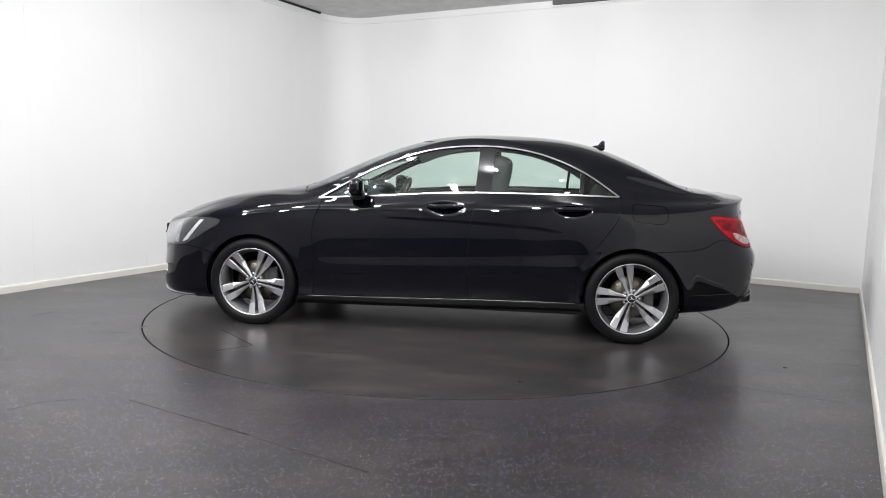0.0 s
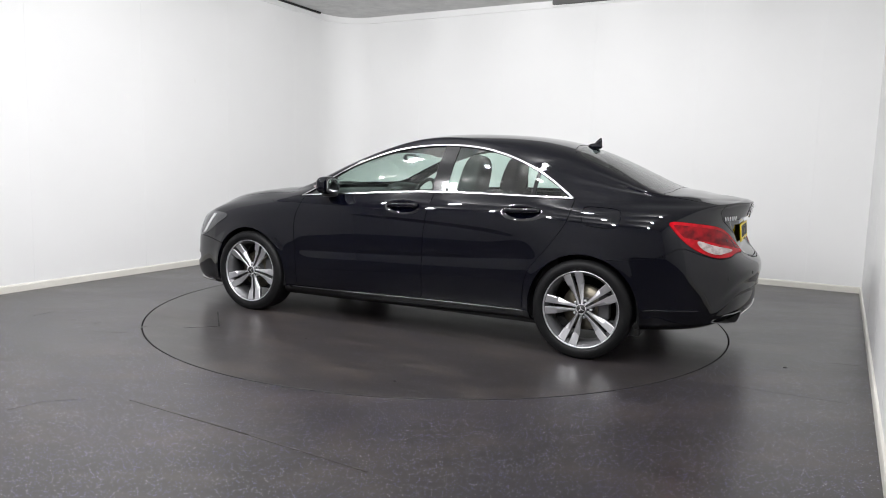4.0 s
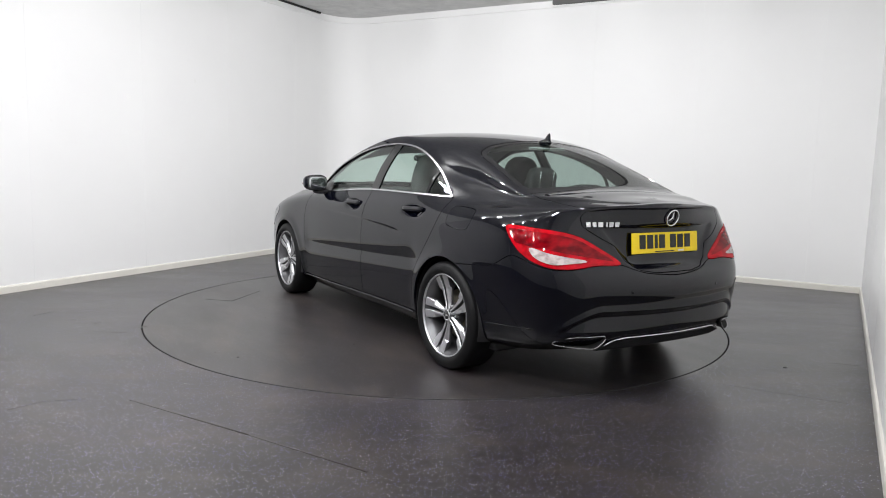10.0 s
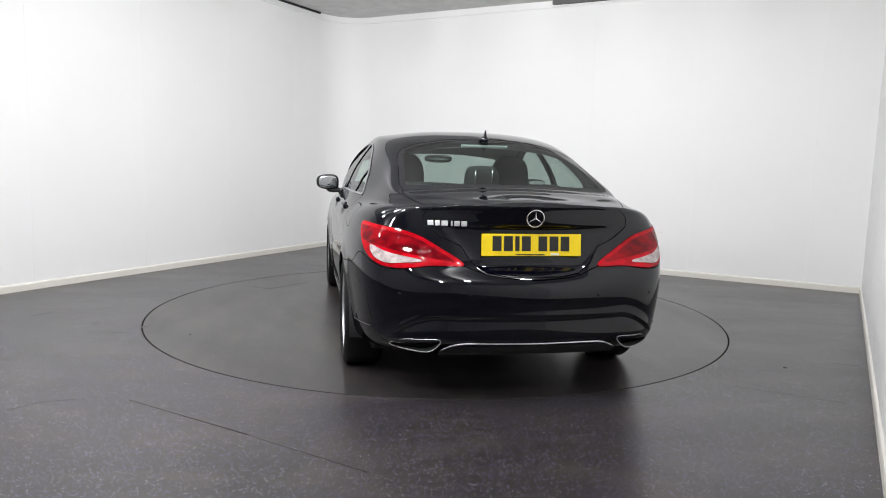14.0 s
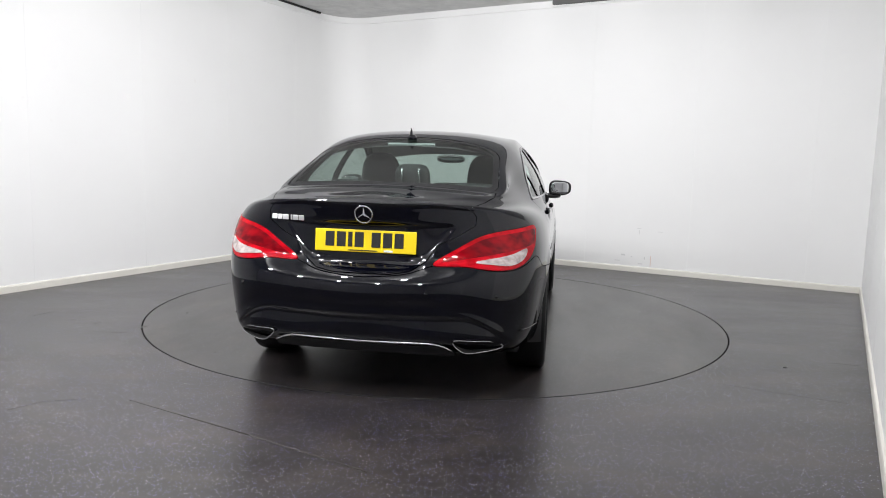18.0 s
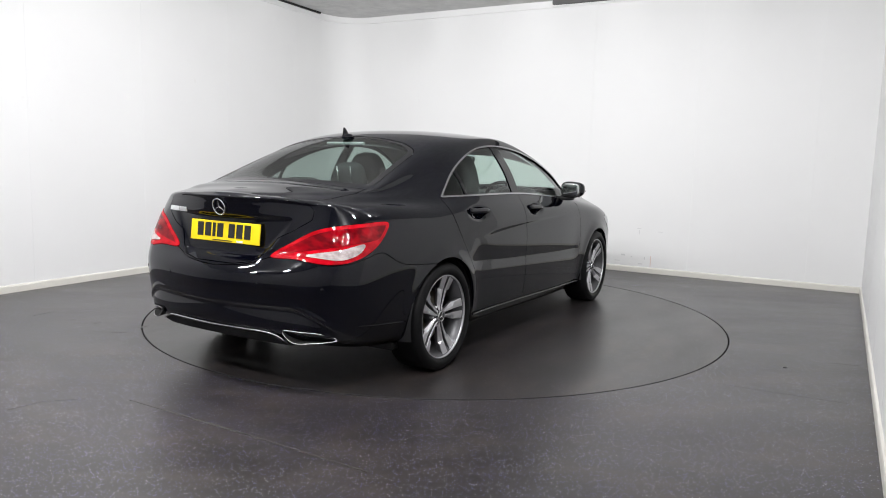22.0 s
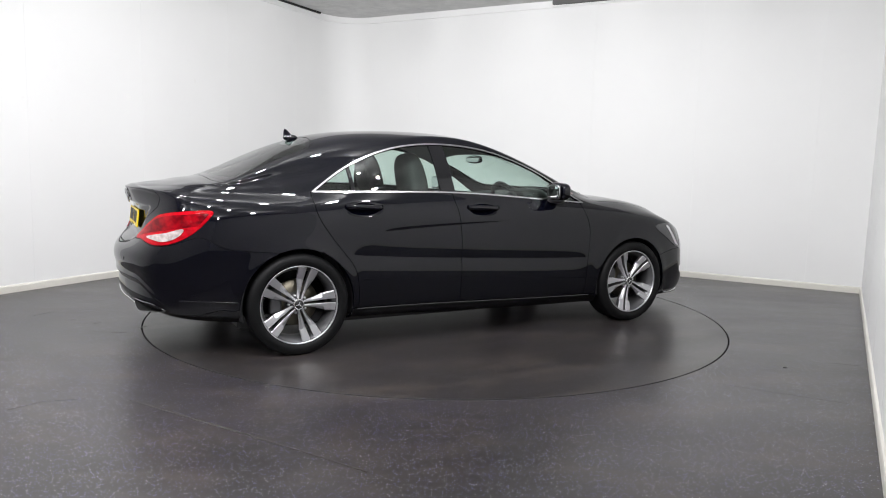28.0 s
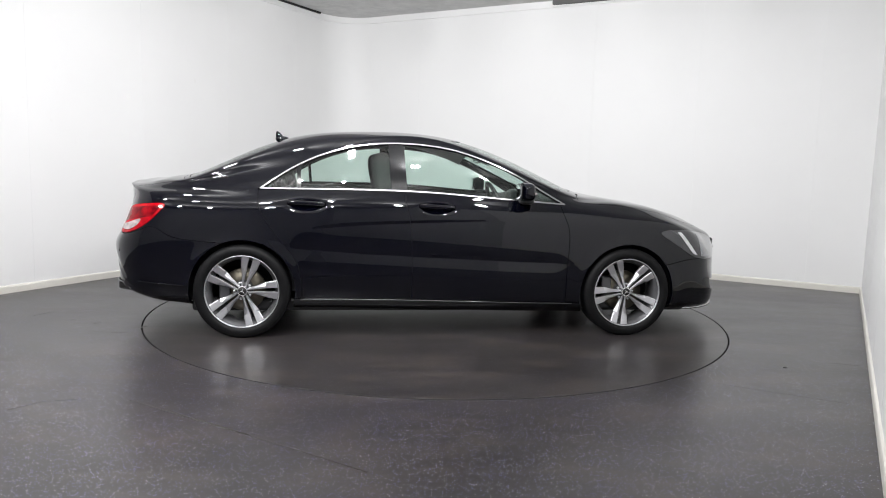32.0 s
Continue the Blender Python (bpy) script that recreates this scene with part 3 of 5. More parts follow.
class Skin:
    """A piece of the car's surface: places, normals, surface coordinates (u, v, run) and triangles."""

    def __init__(self, V, N, A, F):
        self.V, self.N, self.A, self.F = V, N, A, F

    def cut(self, field):
        """The part where field(self) is positive."""
        g = field(self) if callable(field) else field
        inn = g > 0
        cnt = inn[self.F].sum(1)
        keep = self.F[cnt == 3]
        mid = self.F[(cnt == 1) | (cnt == 2)]
        if len(mid):
            s = inn[mid]
            one = np.where(s.sum(1) == 1, s.argmax(1), (~s).argmax(1))
            r = np.arange(len(mid))
            a, b, c = mid[r, one], mid[r, (one + 1) % 3], mid[r, (one + 2) % 3]
            solo = s.sum(1) == 1
            keys = np.sort(np.stack([np.concatenate([a, a]), np.concatenate([b, c])], -1), axis=1)
            uniq, inv = np.unique(keys, axis=0, return_inverse=True)
            inv = np.asarray(inv).reshape(-1)
            p, q = uniq[:, 0], uniq[:, 1]
            t = (g[p] / (g[p] - g[q]))[:, None]
            mix = lambda X: X[p] + (X[q] - X[p]) * t
            base = len(self.V)
            V, N, A = np.vstack([self.V, mix(self.V)]), np.vstack([self.N, mix(self.N)]), np.vstack([self.A, mix(self.A)])
            ab, ac = base + inv[:len(mid)], base + inv[len(mid):]
            F = np.vstack([keep, np.stack([a, ab, ac], -1)[solo], np.stack([ab, b, c], -1)[~solo], np.stack([ab, c, ac], -1)[~solo]])
        else:
            V, N, A, F = self.V, self.N, self.A, keep
        used, back = np.unique(F, return_inverse=True)
        N = N[used]
        N = N / np.maximum(np.linalg.norm(N, axis=1)[:, None], 1e-9)
        return Skin(V[used], N, A[used], np.asarray(back).reshape(-1, 3))

    x = property(lambda self: self.V[:, 0])
    y = property(lambda self: self.V[:, 1])
    z = property(lambda self: self.V[:, 2])
    v = property(lambda self: self.A[:, 1])
    front = property(lambda self: self.A[:, 2])
    rear = property(lambda self: RUN - self.A[:, 2])

    def raised(self, d):
        return Skin(self.V + self.N * d, self.N, self.A, self.F)

    def mesh(self, name, mat, mirror=False, both=False, rim=0.012):
        """The mesh, with its edges turned inwards by rim; both: the two halves in one."""
        V, N, F = self.V, self.N / np.maximum(np.linalg.norm(self.N, axis=1)[:, None], 1e-9), self.F
        if rim:
            E = np.sort(np.vstack([F[:, [0, 1]], F[:, [1, 2]], F[:, [2, 0]]]), axis=1)
            D = np.vstack([F[:, [0, 1]], F[:, [1, 2]], F[:, [2, 0]]])
            _, first, count = np.unique(E, axis=0, return_index=True, return_counts=True)
            D = D[first[count == 1]]
            D = D[~((np.abs(V[D[:, 0], 1]) < 1e-4) & (np.abs(V[D[:, 1], 1]) < 1e-4))]
            n0, m = len(V), len(D)
            P, Q = V[D[:, 0]], V[D[:, 1]]
            side = np.cross(Q - P, N[D[:, 0]])
            side /= np.maximum(np.linalg.norm(side, axis=1)[:, None], 1e-9)
            V = np.vstack([V, P, Q, Q - N[D[:, 1]] * rim, P - N[D[:, 0]] * rim])
            N = np.vstack([N, side, side, side, side])
            i = np.arange(m)
            a, b, c, d = n0 + i, n0 + m + i, n0 + 2 * m + i, n0 + 3 * m + i
            F = np.vstack([F, np.stack([b, a, d], -1), np.stack([b, d, c], -1)])
        if mirror or both:
            V2, N2, F2 = V * (1, -1, 1), N * (1, -1, 1), F[:, ::-1]
            if both:
                F = np.vstack([F, F2 + len(V)])
                V, N = np.vstack([V, V2]), np.vstack([N, N2])
            else:
                V, N, F = V2, N2, F2
        return mesh_of(name, V, F, mat, True, normals=N)


def make_skin(nu=620, nv=270):
    L = np.array(LINES, float)
    flip = np.array([1, -1, 1.0])
    u = np.concatenate([-U[2:0:-1], U, 2 * U[-1] - U[-2:-4:-1]])
    L2 = np.concatenate([L[:, 2:0:-1] * flip, L, L[:, -2:-4:-1] * flip], axis=1)
    uq = np.linspace(0, U[-1], nu)
    rows = spline(u, np.swapaxes(L2, 0, 1), uq)
    rows = np.swapaxes(rows, 0, 1)
    run = np.concatenate([[0], np.cumsum(np.linalg.norm(np.diff(rows[4][:, :2], axis=0), axis=1))])
    rows = np.concatenate([rows, rows[-2:-4:-1] * flip])
    vq = np.linspace(0, len(LINES) - 1, nv)
    P = spline(np.arange(len(rows), dtype=float), rows, vq)
    P[:, 0, 1] = P[:, -1, 1] = 0
    P[-1, :, 1] = 0
    shape_side(P)
    du, dv = np.gradient(P, axis=1), np.gradient(P, axis=0)
    N = np.cross(dv, du)
    N /= np.maximum(np.linalg.norm(N, axis=-1)[..., None], 1e-9)
    if N[nv // 2 - 10, nu // 2, 1] < 0:
        N = -N
    N[-1, :, 1] = 0
    N[:, 0, 1] = N[:, -1, 1] = 0
    A = np.stack(np.broadcast_arrays(uq[None], vq[:, None], run[None]), -1).reshape(-1, 3)
    i, j = np.meshgrid(np.arange(nv - 1), np.arange(nu - 1), indexing="ij")
    a = (i * nu + j).ravel()
    F = np.vstack([np.stack([a, a + nu + 1, a + 1], -1), np.stack([a, a + nu, a + nu + 1], -1)])
    V = P.reshape(-1, 3)
    n = np.cross(V[F[:, 1]] - V[F[:, 0]], V[F[:, 2]] - V[F[:, 0]])
    if (n * N.reshape(-1, 3)[F[:, 0]]).sum() < 0:
        F = F[:, ::-1]
    return Skin(V, N.reshape(-1, 3), A, F), run[-1]


def shape_side(P):
    """The creases and hollows of the flanks and the tail, laid on the smooth surface."""
    X, Y, Z = P[..., 0], P[..., 1].copy(), P[..., 2]
    step = lambda t: 1 / (1 + np.exp(-t))
    on_side = step((X + 1.9) / 0.06) * step((1.75 - X) / 0.08) * (Y > 0.6)
    # the falling line under the handles, with a small ledge below it
    d = Z - curve([(.85, .822), (.5, .820), (.2, .814), (-.169, .802), (-.428, .790), (-.668, .775), (-.95, .745)])(X)
    P[..., 1] -= on_side * step((X + 0.78) / 0.05) * step((0.45 - X) / 0.10) * 0.008 * np.exp(np.clip(d, -1, 0) / 0.04) * step(-d / 0.005)
    # the rising hollow above the sill
    e = Z - curve([(.9, .52), (.6, .528), (.2, .543), (-.2, .560), (-.6, .580), (-.95, .602), (-1.1, .61)])(X)
    P[..., 1] -= on_side * step((X + 1.0) / 0.03) * step((0.86 - X) / 0.03) * 0.016 * np.exp(-np.sqrt(e * e + 0.0001) / np.where(e > 0, 0.085, 0.065))
    # flares round the wheels
    for hx in HUBS:
        r = np.hypot(X - hx, Z - HUB_Z)
        P[..., 1] += (Y > 0.6) * 0.010 * np.exp(-((r - 0.35) / 0.05) ** 2)
    # the hollow for the number plate
    rear = (X < -2.0) & (Z < 0.97)
    low = 0.700 + 1.6 * np.clip(np.abs(Y) - 0.20, 0, 1) ** 2
    w = step((0.430 - np.abs(Y) - 0.80 * np.clip(0.89 - Z, 0, 1)) / 0.008) * step((0.900 - Z) / 0.004) * step((Z - low) / 0.009)
    P[..., 0] += rear * w * np.maximum(0.013, -2.200 + 0.10 * (Z - 0.81) - P[..., 0])
    # the shelf under the crease of the rear bumper
    below = 0.456 - 0.13 * np.clip((np.abs(Y) - 0.48) / 0.25, 0, 1.2) ** 1.7 - Z
    w = step(below / 0.0045) * (0.40 + 0.60 * np.exp(-np.clip(below, 0, 1) / 0.07)) * step((0.72 - np.abs(Y)) / 0.02)
    P[..., 0] += (X < -1.9) * w * 0.020
    P[..., 0] += (X < -1.9) * 0.007 * np.exp(-((below + 0.05) / 0.040) ** 2) * step((0.70 - np.abs(Y)) / 0.04)
    # the cups behind the door handles
    for hx, hz in HANDLES:
        P[..., 1] -= on_side * 0.020 * np.exp(-(((X - hx) / 0.105) ** 2 + ((Z - hz + 0.004) / 0.036) ** 2) ** 2)
    # the sharp edge of the boot lid
    lipz = 1.004 - 0.030 * np.clip(np.abs(Y) / 0.6, 0, 1) ** 2.2
    P[..., 0] -= (X < -1.9) * step((0.60 - np.abs(Y)) / 0.03) * 0.005 * np.exp(-((Z - lipz) / 0.009) ** 2)
    # the lip along the boot's edge
    P[..., 2] += (X < -1.9) * (Z > 0.97) * 0.005 * np.exp(-((X + 2.215 - 0.25 * Y ** 2) / 0.02) ** 2)


SKIN, RUN = make_skin()

# outlines on the surface
BELT = curve([(0.87, .935), (0.55, .958), (0.27, .978), (-.1, 1.002), (-.5, 1.011), (-.9, 1.009), (-1.25, 1.005)])
DLO = np.array([(x, float(BELT(x))) for x in np.linspace(-1.245, 0.87, 40)] + [(x, z) for x, z in zip(np.linspace(0.87, -1.245, 61)[1:-1], curve([(.87, .935), (.73, 1.015), (.57, 1.108), (.41, 1.186), (.24, 1.252), (.08, 1.298), (-.08, 1.323), (-.26, 1.334), (-.45, 1.328), (-.67, 1.293), (-.87, 1.228), (-1.03, 1.150), (-1.15, 1.073), (-1.245, 1.005)])(np.linspace(0.87, -1.245, 61)[1:-1]))])
GAP_F = curve([(1.0, .83), (.884, .848), (.80, .880), (.58, .892), (.2, .895)])
GAP_B = curve([(1.1, -.285), (.983, -.274), (.886, -.25), (.67, -.222), (.414, -.215), (.2, -.215)])
GAP_R = curve([(1.05, -1.262), (.98, -1.256), (.886, -1.244), (.75, -1.167), (.631, -1.073), (.551, -1.010), (.432, -.971), (.2, -.965)])
SILL = curve([(1.0, .236), (.4, .248), (-.2, .262), (-.98, .270), (-1.2, .270)])
HEAD = rounded([(.52, .575), (.53, .66), (.60, .705), (.75, .735), (.92, .760), (1.08, .772), (1.25, .752), (1.15, .675), (1.03, .600), (.92, .560), (.72, .548)])
TAIL = rounded([(.345, .711), (.46, .790), (.585, .852), (.72, .879), (.86, .892), (.995, .896), (.99, .855), (.93, .785), (.855, .728), (.74, .690), (.60, .692), (.47, .704)])
TAIL_CLEAR = rounded([(.845, .787), (.77, .770), (.67, .749), (.55, .727), (.63, .716), (.72, .709), (.78, .720), (.83, .748)])
SCREEN = np.array([(1.10, -.2), (1.10, .0), (1.07, .30), (.97, .56), (.88, .665), (.80, .68), (.45, .645), (.12, .535), (.08, .50), (.19, .30), (.23, 0), (.23, -.2)])
BACKLIGHT = np.array([(-1.10, -.2), (-1.10, 0), (-1.115, .25), (-1.15, .45), (-1.19, .535), (-1.25, .565), (-1.68, .605), (-1.735, .59), (-1.765, .45), (-1.785, .2), (-1.79, 0), (-1.79, -.2)])
BONNET = np.array([(2.14, -.2), (2.14, 0), (2.10, .36), (1.97, .55), (1.80, .64), (1.6, .69), (1.344, .725), (1.05, .745), (1.0, .70), (1.04, .5), (1.09, .25), (1.11, 0), (1.11, -.2)])
BUMPER_TOP = curve([(-.5, .654), (.14, .654), (.25, .672), (.36, .708), (.45, .712), (.74, .686), (.88, .725), (.95, .742), (1.05, .695), (1.2, .66), (1.4, .645), (1.6, .64)])
BOOT = np.array([(-1.80, -.3), (-1.80, .45), (-1.77, .60), (-1.86, .60), (-2.0, .565), (-2.1, .53), (-2.3, .53), (-2.3, -.3)])
BOOT_REAR = np.array([(-.3, .660), (.14, .660), (.24, .676), (.31, .722), (.36, .80), (.45, .84), (.56, .90), (.585, .95), (.57, 1.1), (-.3, 1.1)])
GAP = 0.0022


def arch(s, r=0.349):
    return np.minimum(np.hypot(s.x - HUBS[0], s.z - HUB_Z) - r, np.hypot(s.x - HUBS[1], s.z - HUB_Z) - r - 0.003)


def lamp_head(s):
    return np.where(s.v < 6.2, inside(HEAD, s.front, s.z), -1)


def lamp_tail(s):
    return np.where(s.v < 6.2, inside(TAIL, s.rear, s.z), -1)


def window(s):
    return np.where((s.y > 0.45), inside(DLO, s.x, s.z), -1)


def screen(s):
    return np.where(s.v > 7.6, inside(SCREEN, s.x, s.y), -1)


def backlight(s):
    return np.where(s.v > 7.6, inside(BACKLIGHT, s.x, s.y), -1)


def bonnet(s):
    return np.where(s.v > 5.5, inside(BONNET, s.x, s.y), -1)


def boot(s):
    return np.where(s.x > -1.75, -1.0, np.where(s.v > 6.0, inside(BOOT, s.x, s.y), inside(BOOT_REAR, s.rear, s.z)))


def car_body(car):
    s = SKIN.cut(arch)
    # lamps
    head = s.cut(lambda q: lamp_head(q) - 0.002)
    tail = s.cut(lambda q: lamp_tail(q) - 0.002)
    s = s.cut(lambda q: -lamp_head(q) - 0.001).cut(lambda q: -lamp_tail(q) - 0.001)
    # side windows
    win = s.cut(lambda q: window(q) - 0.004)
    s = s.cut(lambda q: -window(q) - 0.001)
    pane = win.cut(lambda q: window(q) - 0.008)
    pillar_b = lambda q: 0.055 - np.abs(q.x - GAP_B(np.clip(q.z, .2, 1.1)) + 0.03 - 0.05 * (1.1 - q.z))
    pillar_c = lambda q: 0.012 - np.abs(q.x + 0.985 + 0.06 * (q.z - 1.02))
    front_pane = pane.cut(lambda q: q.x - GAP_B(np.clip(q.z, .2, 1.1)) - 0.03 + 0.05 * (q.z - 1.1)).cut(lambda q: -pillar_b(q))
    rest = pane.cut(lambda q: GAP_B(np.clip(q.z, .2, 1.1)) + 0.03 - 0.05 * (q.z - 1.1) - q.x).cut(lambda q: -pillar_b(q))
    rear_pane = rest.cut(lambda q: q.x + 0.985 + 0.06 * (q.z - 1.02) - 0.012)
    quarter = rest.cut(lambda q: -(q.x + 0.985 + 0.06 * (q.z - 1.02)) - 0.012)
    b_trim, c_trim = pane.cut(pillar_b), pane.cut(pillar_c)
    chrome = SKIN.cut(lambda q: window(q) + 0.0045).cut(lambda q: 0.0055 - window(q)).raised(0.005)
    # screens
    ws = s.cut(lambda q: screen(q) - 0.003)
    bl = s.cut(lambda q: backlight(q) - 0.003)
    s = s.cut(lambda q: -screen(q) - 0.001).cut(lambda q: -backlight(q) - 0.001)
    bl_edge = bl.cut(lambda q: 0.035 - backlight(q))
    bl_pane = bl.cut(lambda q: backlight(q) - 0.035)
    # bonnet and boot
    hood = s.cut(lambda q: bonnet(q) - GAP)
    s = s.cut(lambda q: -bonnet(q) - GAP)
    lid = s.cut(lambda q: boot(q) - GAP)
    s = s.cut(lambda q: -boot(q) - GAP)
    # bumpers
    low = lambda q: np.where(q.x < -1.2, BUMPER_TOP(q.rear) - q.z, -1)
    rear_b = s.cut(lambda q: low(q) - GAP)
    s = s.cut(lambda q: -low(q) - GAP)
    nose = lambda q: np.where(q.x > 1.2, curve([(0, .74), (.44, .735), (.52, .575), (.72, .548), (.92, .560), (1.05, .55), (1.2, .52), (1.5, .5)])(q.front) - q.z, -1)
    front_b = s.cut(lambda q: nose(q) - GAP)
    s = s.cut(lambda q: -nose(q) - GAP)
    # sills and doors, below the windows
    side = lambda q: np.where((q.v < 6.6) & (q.x < 1.1) & (q.x > -1.3), BELT(q.x) - q.z, -1)
    sill = s.cut(lambda q: np.where((q.x < 1.05) & (q.x > -1.05), SILL(q.x) - q.z, -1) - GAP)
    s = s.cut(lambda q: -np.where((q.x < 1.05) & (q.x > -1.05), SILL(q.x) - q.z, -1) - GAP)
    fd = lambda q: np.minimum(np.minimum(GAP_F(q.z) - q.x, q.x - GAP_B(q.z)), side(q))
    rd = lambda q: np.minimum(np.minimum(GAP_B(q.z) - q.x, q.x - GAP_R(q.z)), side(q))
    front_d, rear_d = s.cut(lambda q: fd(q) - GAP), s.cut(lambda q: rd(q) - GAP)
    s = s.cut(lambda q: -fd(q) - GAP).cut(lambda q: -rd(q) - GAP)
    wing = s.cut(lambda q: np.where(q.x > 0.8, q.x - GAP_F(q.z), -1) - 0.0)
    shell = s.cut(lambda q: -np.where(q.x > 0.8, q.x - GAP_F(q.z), -1) - 0.002)
    flap = lambda q: np.where(q.y > .5, inside(rounded([(-1.36, .96), (-1.50, .955), (-1.565, .93), (-1.56, .86), (-1.50, .835), (-1.39, .845), (-1.335, .87), (-1.33, .935)]), q.x, q.z), -1)
    part("roof", shell.cut(lambda q: q.v - 9.2).mesh("roof", PAINT, both=True, rim=0), car)
    flank = shell.cut(lambda q: 9.2 - q.v)
    part("body_side", flank.cut(lambda q: -flap(q) - 0.0018).mesh("body_side", PAINT), car)
    part("body_side", flank.mesh("body_side", PAINT, mirror=True), car)
    part("fuel_flap", flank.cut(lambda q: flap(q) - 0.0018).mesh("fuel_flap", PAINT), car)
    for mirror in (False, True):
        k = dict(mirror=mirror)
        part("front_wing", wing.mesh("front_wing", PAINT, **k), car)
        fdo = part("front_door", front_d.mesh("front_door", PAINT, **k), car)
        rdo = part("rear_door", rear_d.mesh("rear_door", PAINT, **k), car)
        part("sill", sill.raised(0.004).mesh("sill", PAINT, **k), car)
        part("window_pane", front_pane.raised(-0.006).mesh("front_window", SIDE_GLASS, rim=0, **k), fdo, "green-tinted window glass")
        part("window_pane", rear_pane.raised(-0.006).mesh("rear_window", SIDE_GLASS, rim=0, **k), rdo, "green-tinted window glass")
        part("quarter_pane", quarter.raised(-0.006).mesh("quarter_window", SIDE_GLASS, rim=0, **k), rdo, "green-tinted window glass")
        part("pillar_trim", b_trim.mesh("pillar_trim", GLOSS_BLACK, **k), car, "gloss black door pillar trim")
        part("window_divider", c_trim.mesh("window_divider", GLOSS_BLACK, **k), rdo, "black divider bar")
        part("window_trim", chrome.mesh("window_trim", SATIN, rim=0.006, **k), car, "bright chrome strip round the side windows")
        lamp = part("tail_lamp", tail.raised(0.003).mesh("tail_lamp", RED_LENS, **k), car, "red rear lamp with a pale lower lens")
        clear = tail.cut(lambda q: inside(TAIL_CLEAR, q.rear, q.z)).raised(0.006)
        band = tail.cut(lambda q: lamp_tail(q) - 0.020).cut(lambda q: q.z - (0.748 + 0.16 * (q.rear - 0.55))).cut(lambda q: -inside(TAIL_CLEAR, q.rear, q.z) - 0.006).raised(0.0045)
        part("lamp_band", band.mesh("lamp_band", RED_DEEP, rim=0.003, **k), lamp, "deeper red band in the lamp")
        part("clear_lens", clear.mesh("clear_lens", CLEAR_LENS, rim=0.004, **k), lamp, "pale indicator lens")
        eye_l = part("headlamp", head.raised(0.002).mesh("headlamp", HEAD_LENS, **k), car, "clear headlamp lens over a dark housing")
        bowl = head.cut(lambda q: lamp_head(q) - 0.020)
        part("reflector", bowl.cut(lambda q: 0.90 - q.front).raised(0.004).mesh("reflector", BOWL, rim=0.003, **k), eye_l, "grey reflector bowl")
        part("day_lamp", bowl.cut(lambda q: q.front - 0.95 - .8 * (q.z - .60)).cut(lambda q: 0.985 - q.front + .8 * (q.z - .60)).raised(0.004).mesh("day_lamp", BADGE, rim=0.003, **k), eye_l, "pale day lamp strip")
    part("windscreen", ws.raised(-0.004).mesh("windscreen", SIDE_GLASS, both=True, rim=0), car, "green-tinted windscreen")
    part("rear_screen", bl_pane.raised(-0.003).mesh("rear_screen", REAR_GLASS, both=True, rim=0), car, "dark tinted rear window")
    part("screen_border", bl_edge.raised(-0.002).mesh("screen_border", GLOSS_BLACK, both=True), car, "black border of the rear window")
    part("bonnet", hood.mesh("bonnet", PAINT, both=True), car)
    lid_ob = part("boot_lid", lid.mesh("boot_lid", PAINT, both=True), car)
    part("rear_bumper", rear_b.mesh("rear_bumper", PAINT, both=True), car)
    mouth = lambda q: inside(rounded([(.42, .37), (.62, .385), (.80, .405), (.86, .385), (.80, .335), (.62, .30), (.44, .29)]), q.front, q.z)
    fb = part("front_bumper", front_b.cut(lambda q: -mouth(q) - .001).mesh("front_bumper", PAINT, both=True, rim=.02), car)
    for mirror in (False, True):
        part("air_intake", front_b.cut(mouth).raised(-.018).mesh("air_intake", PLASTIC, mirror=mirror, rim=0), fb, "black mesh air intake")
    # dark inner panels behind the joints
    inner = SKIN.cut(lambda q: arch(q, 0.37)).cut(lambda q: np.where(q.y > .3, -inside(DLO, q.x, q.z), 1) - 0.0).cut(lambda q: -screen(q)).cut(lambda q: -backlight(q))
    part("inner_panel", inner.raised(-0.022).mesh("inner_panel", PLASTIC, both=True, rim=0), car, "dark inner body panels")
    return lid_ob


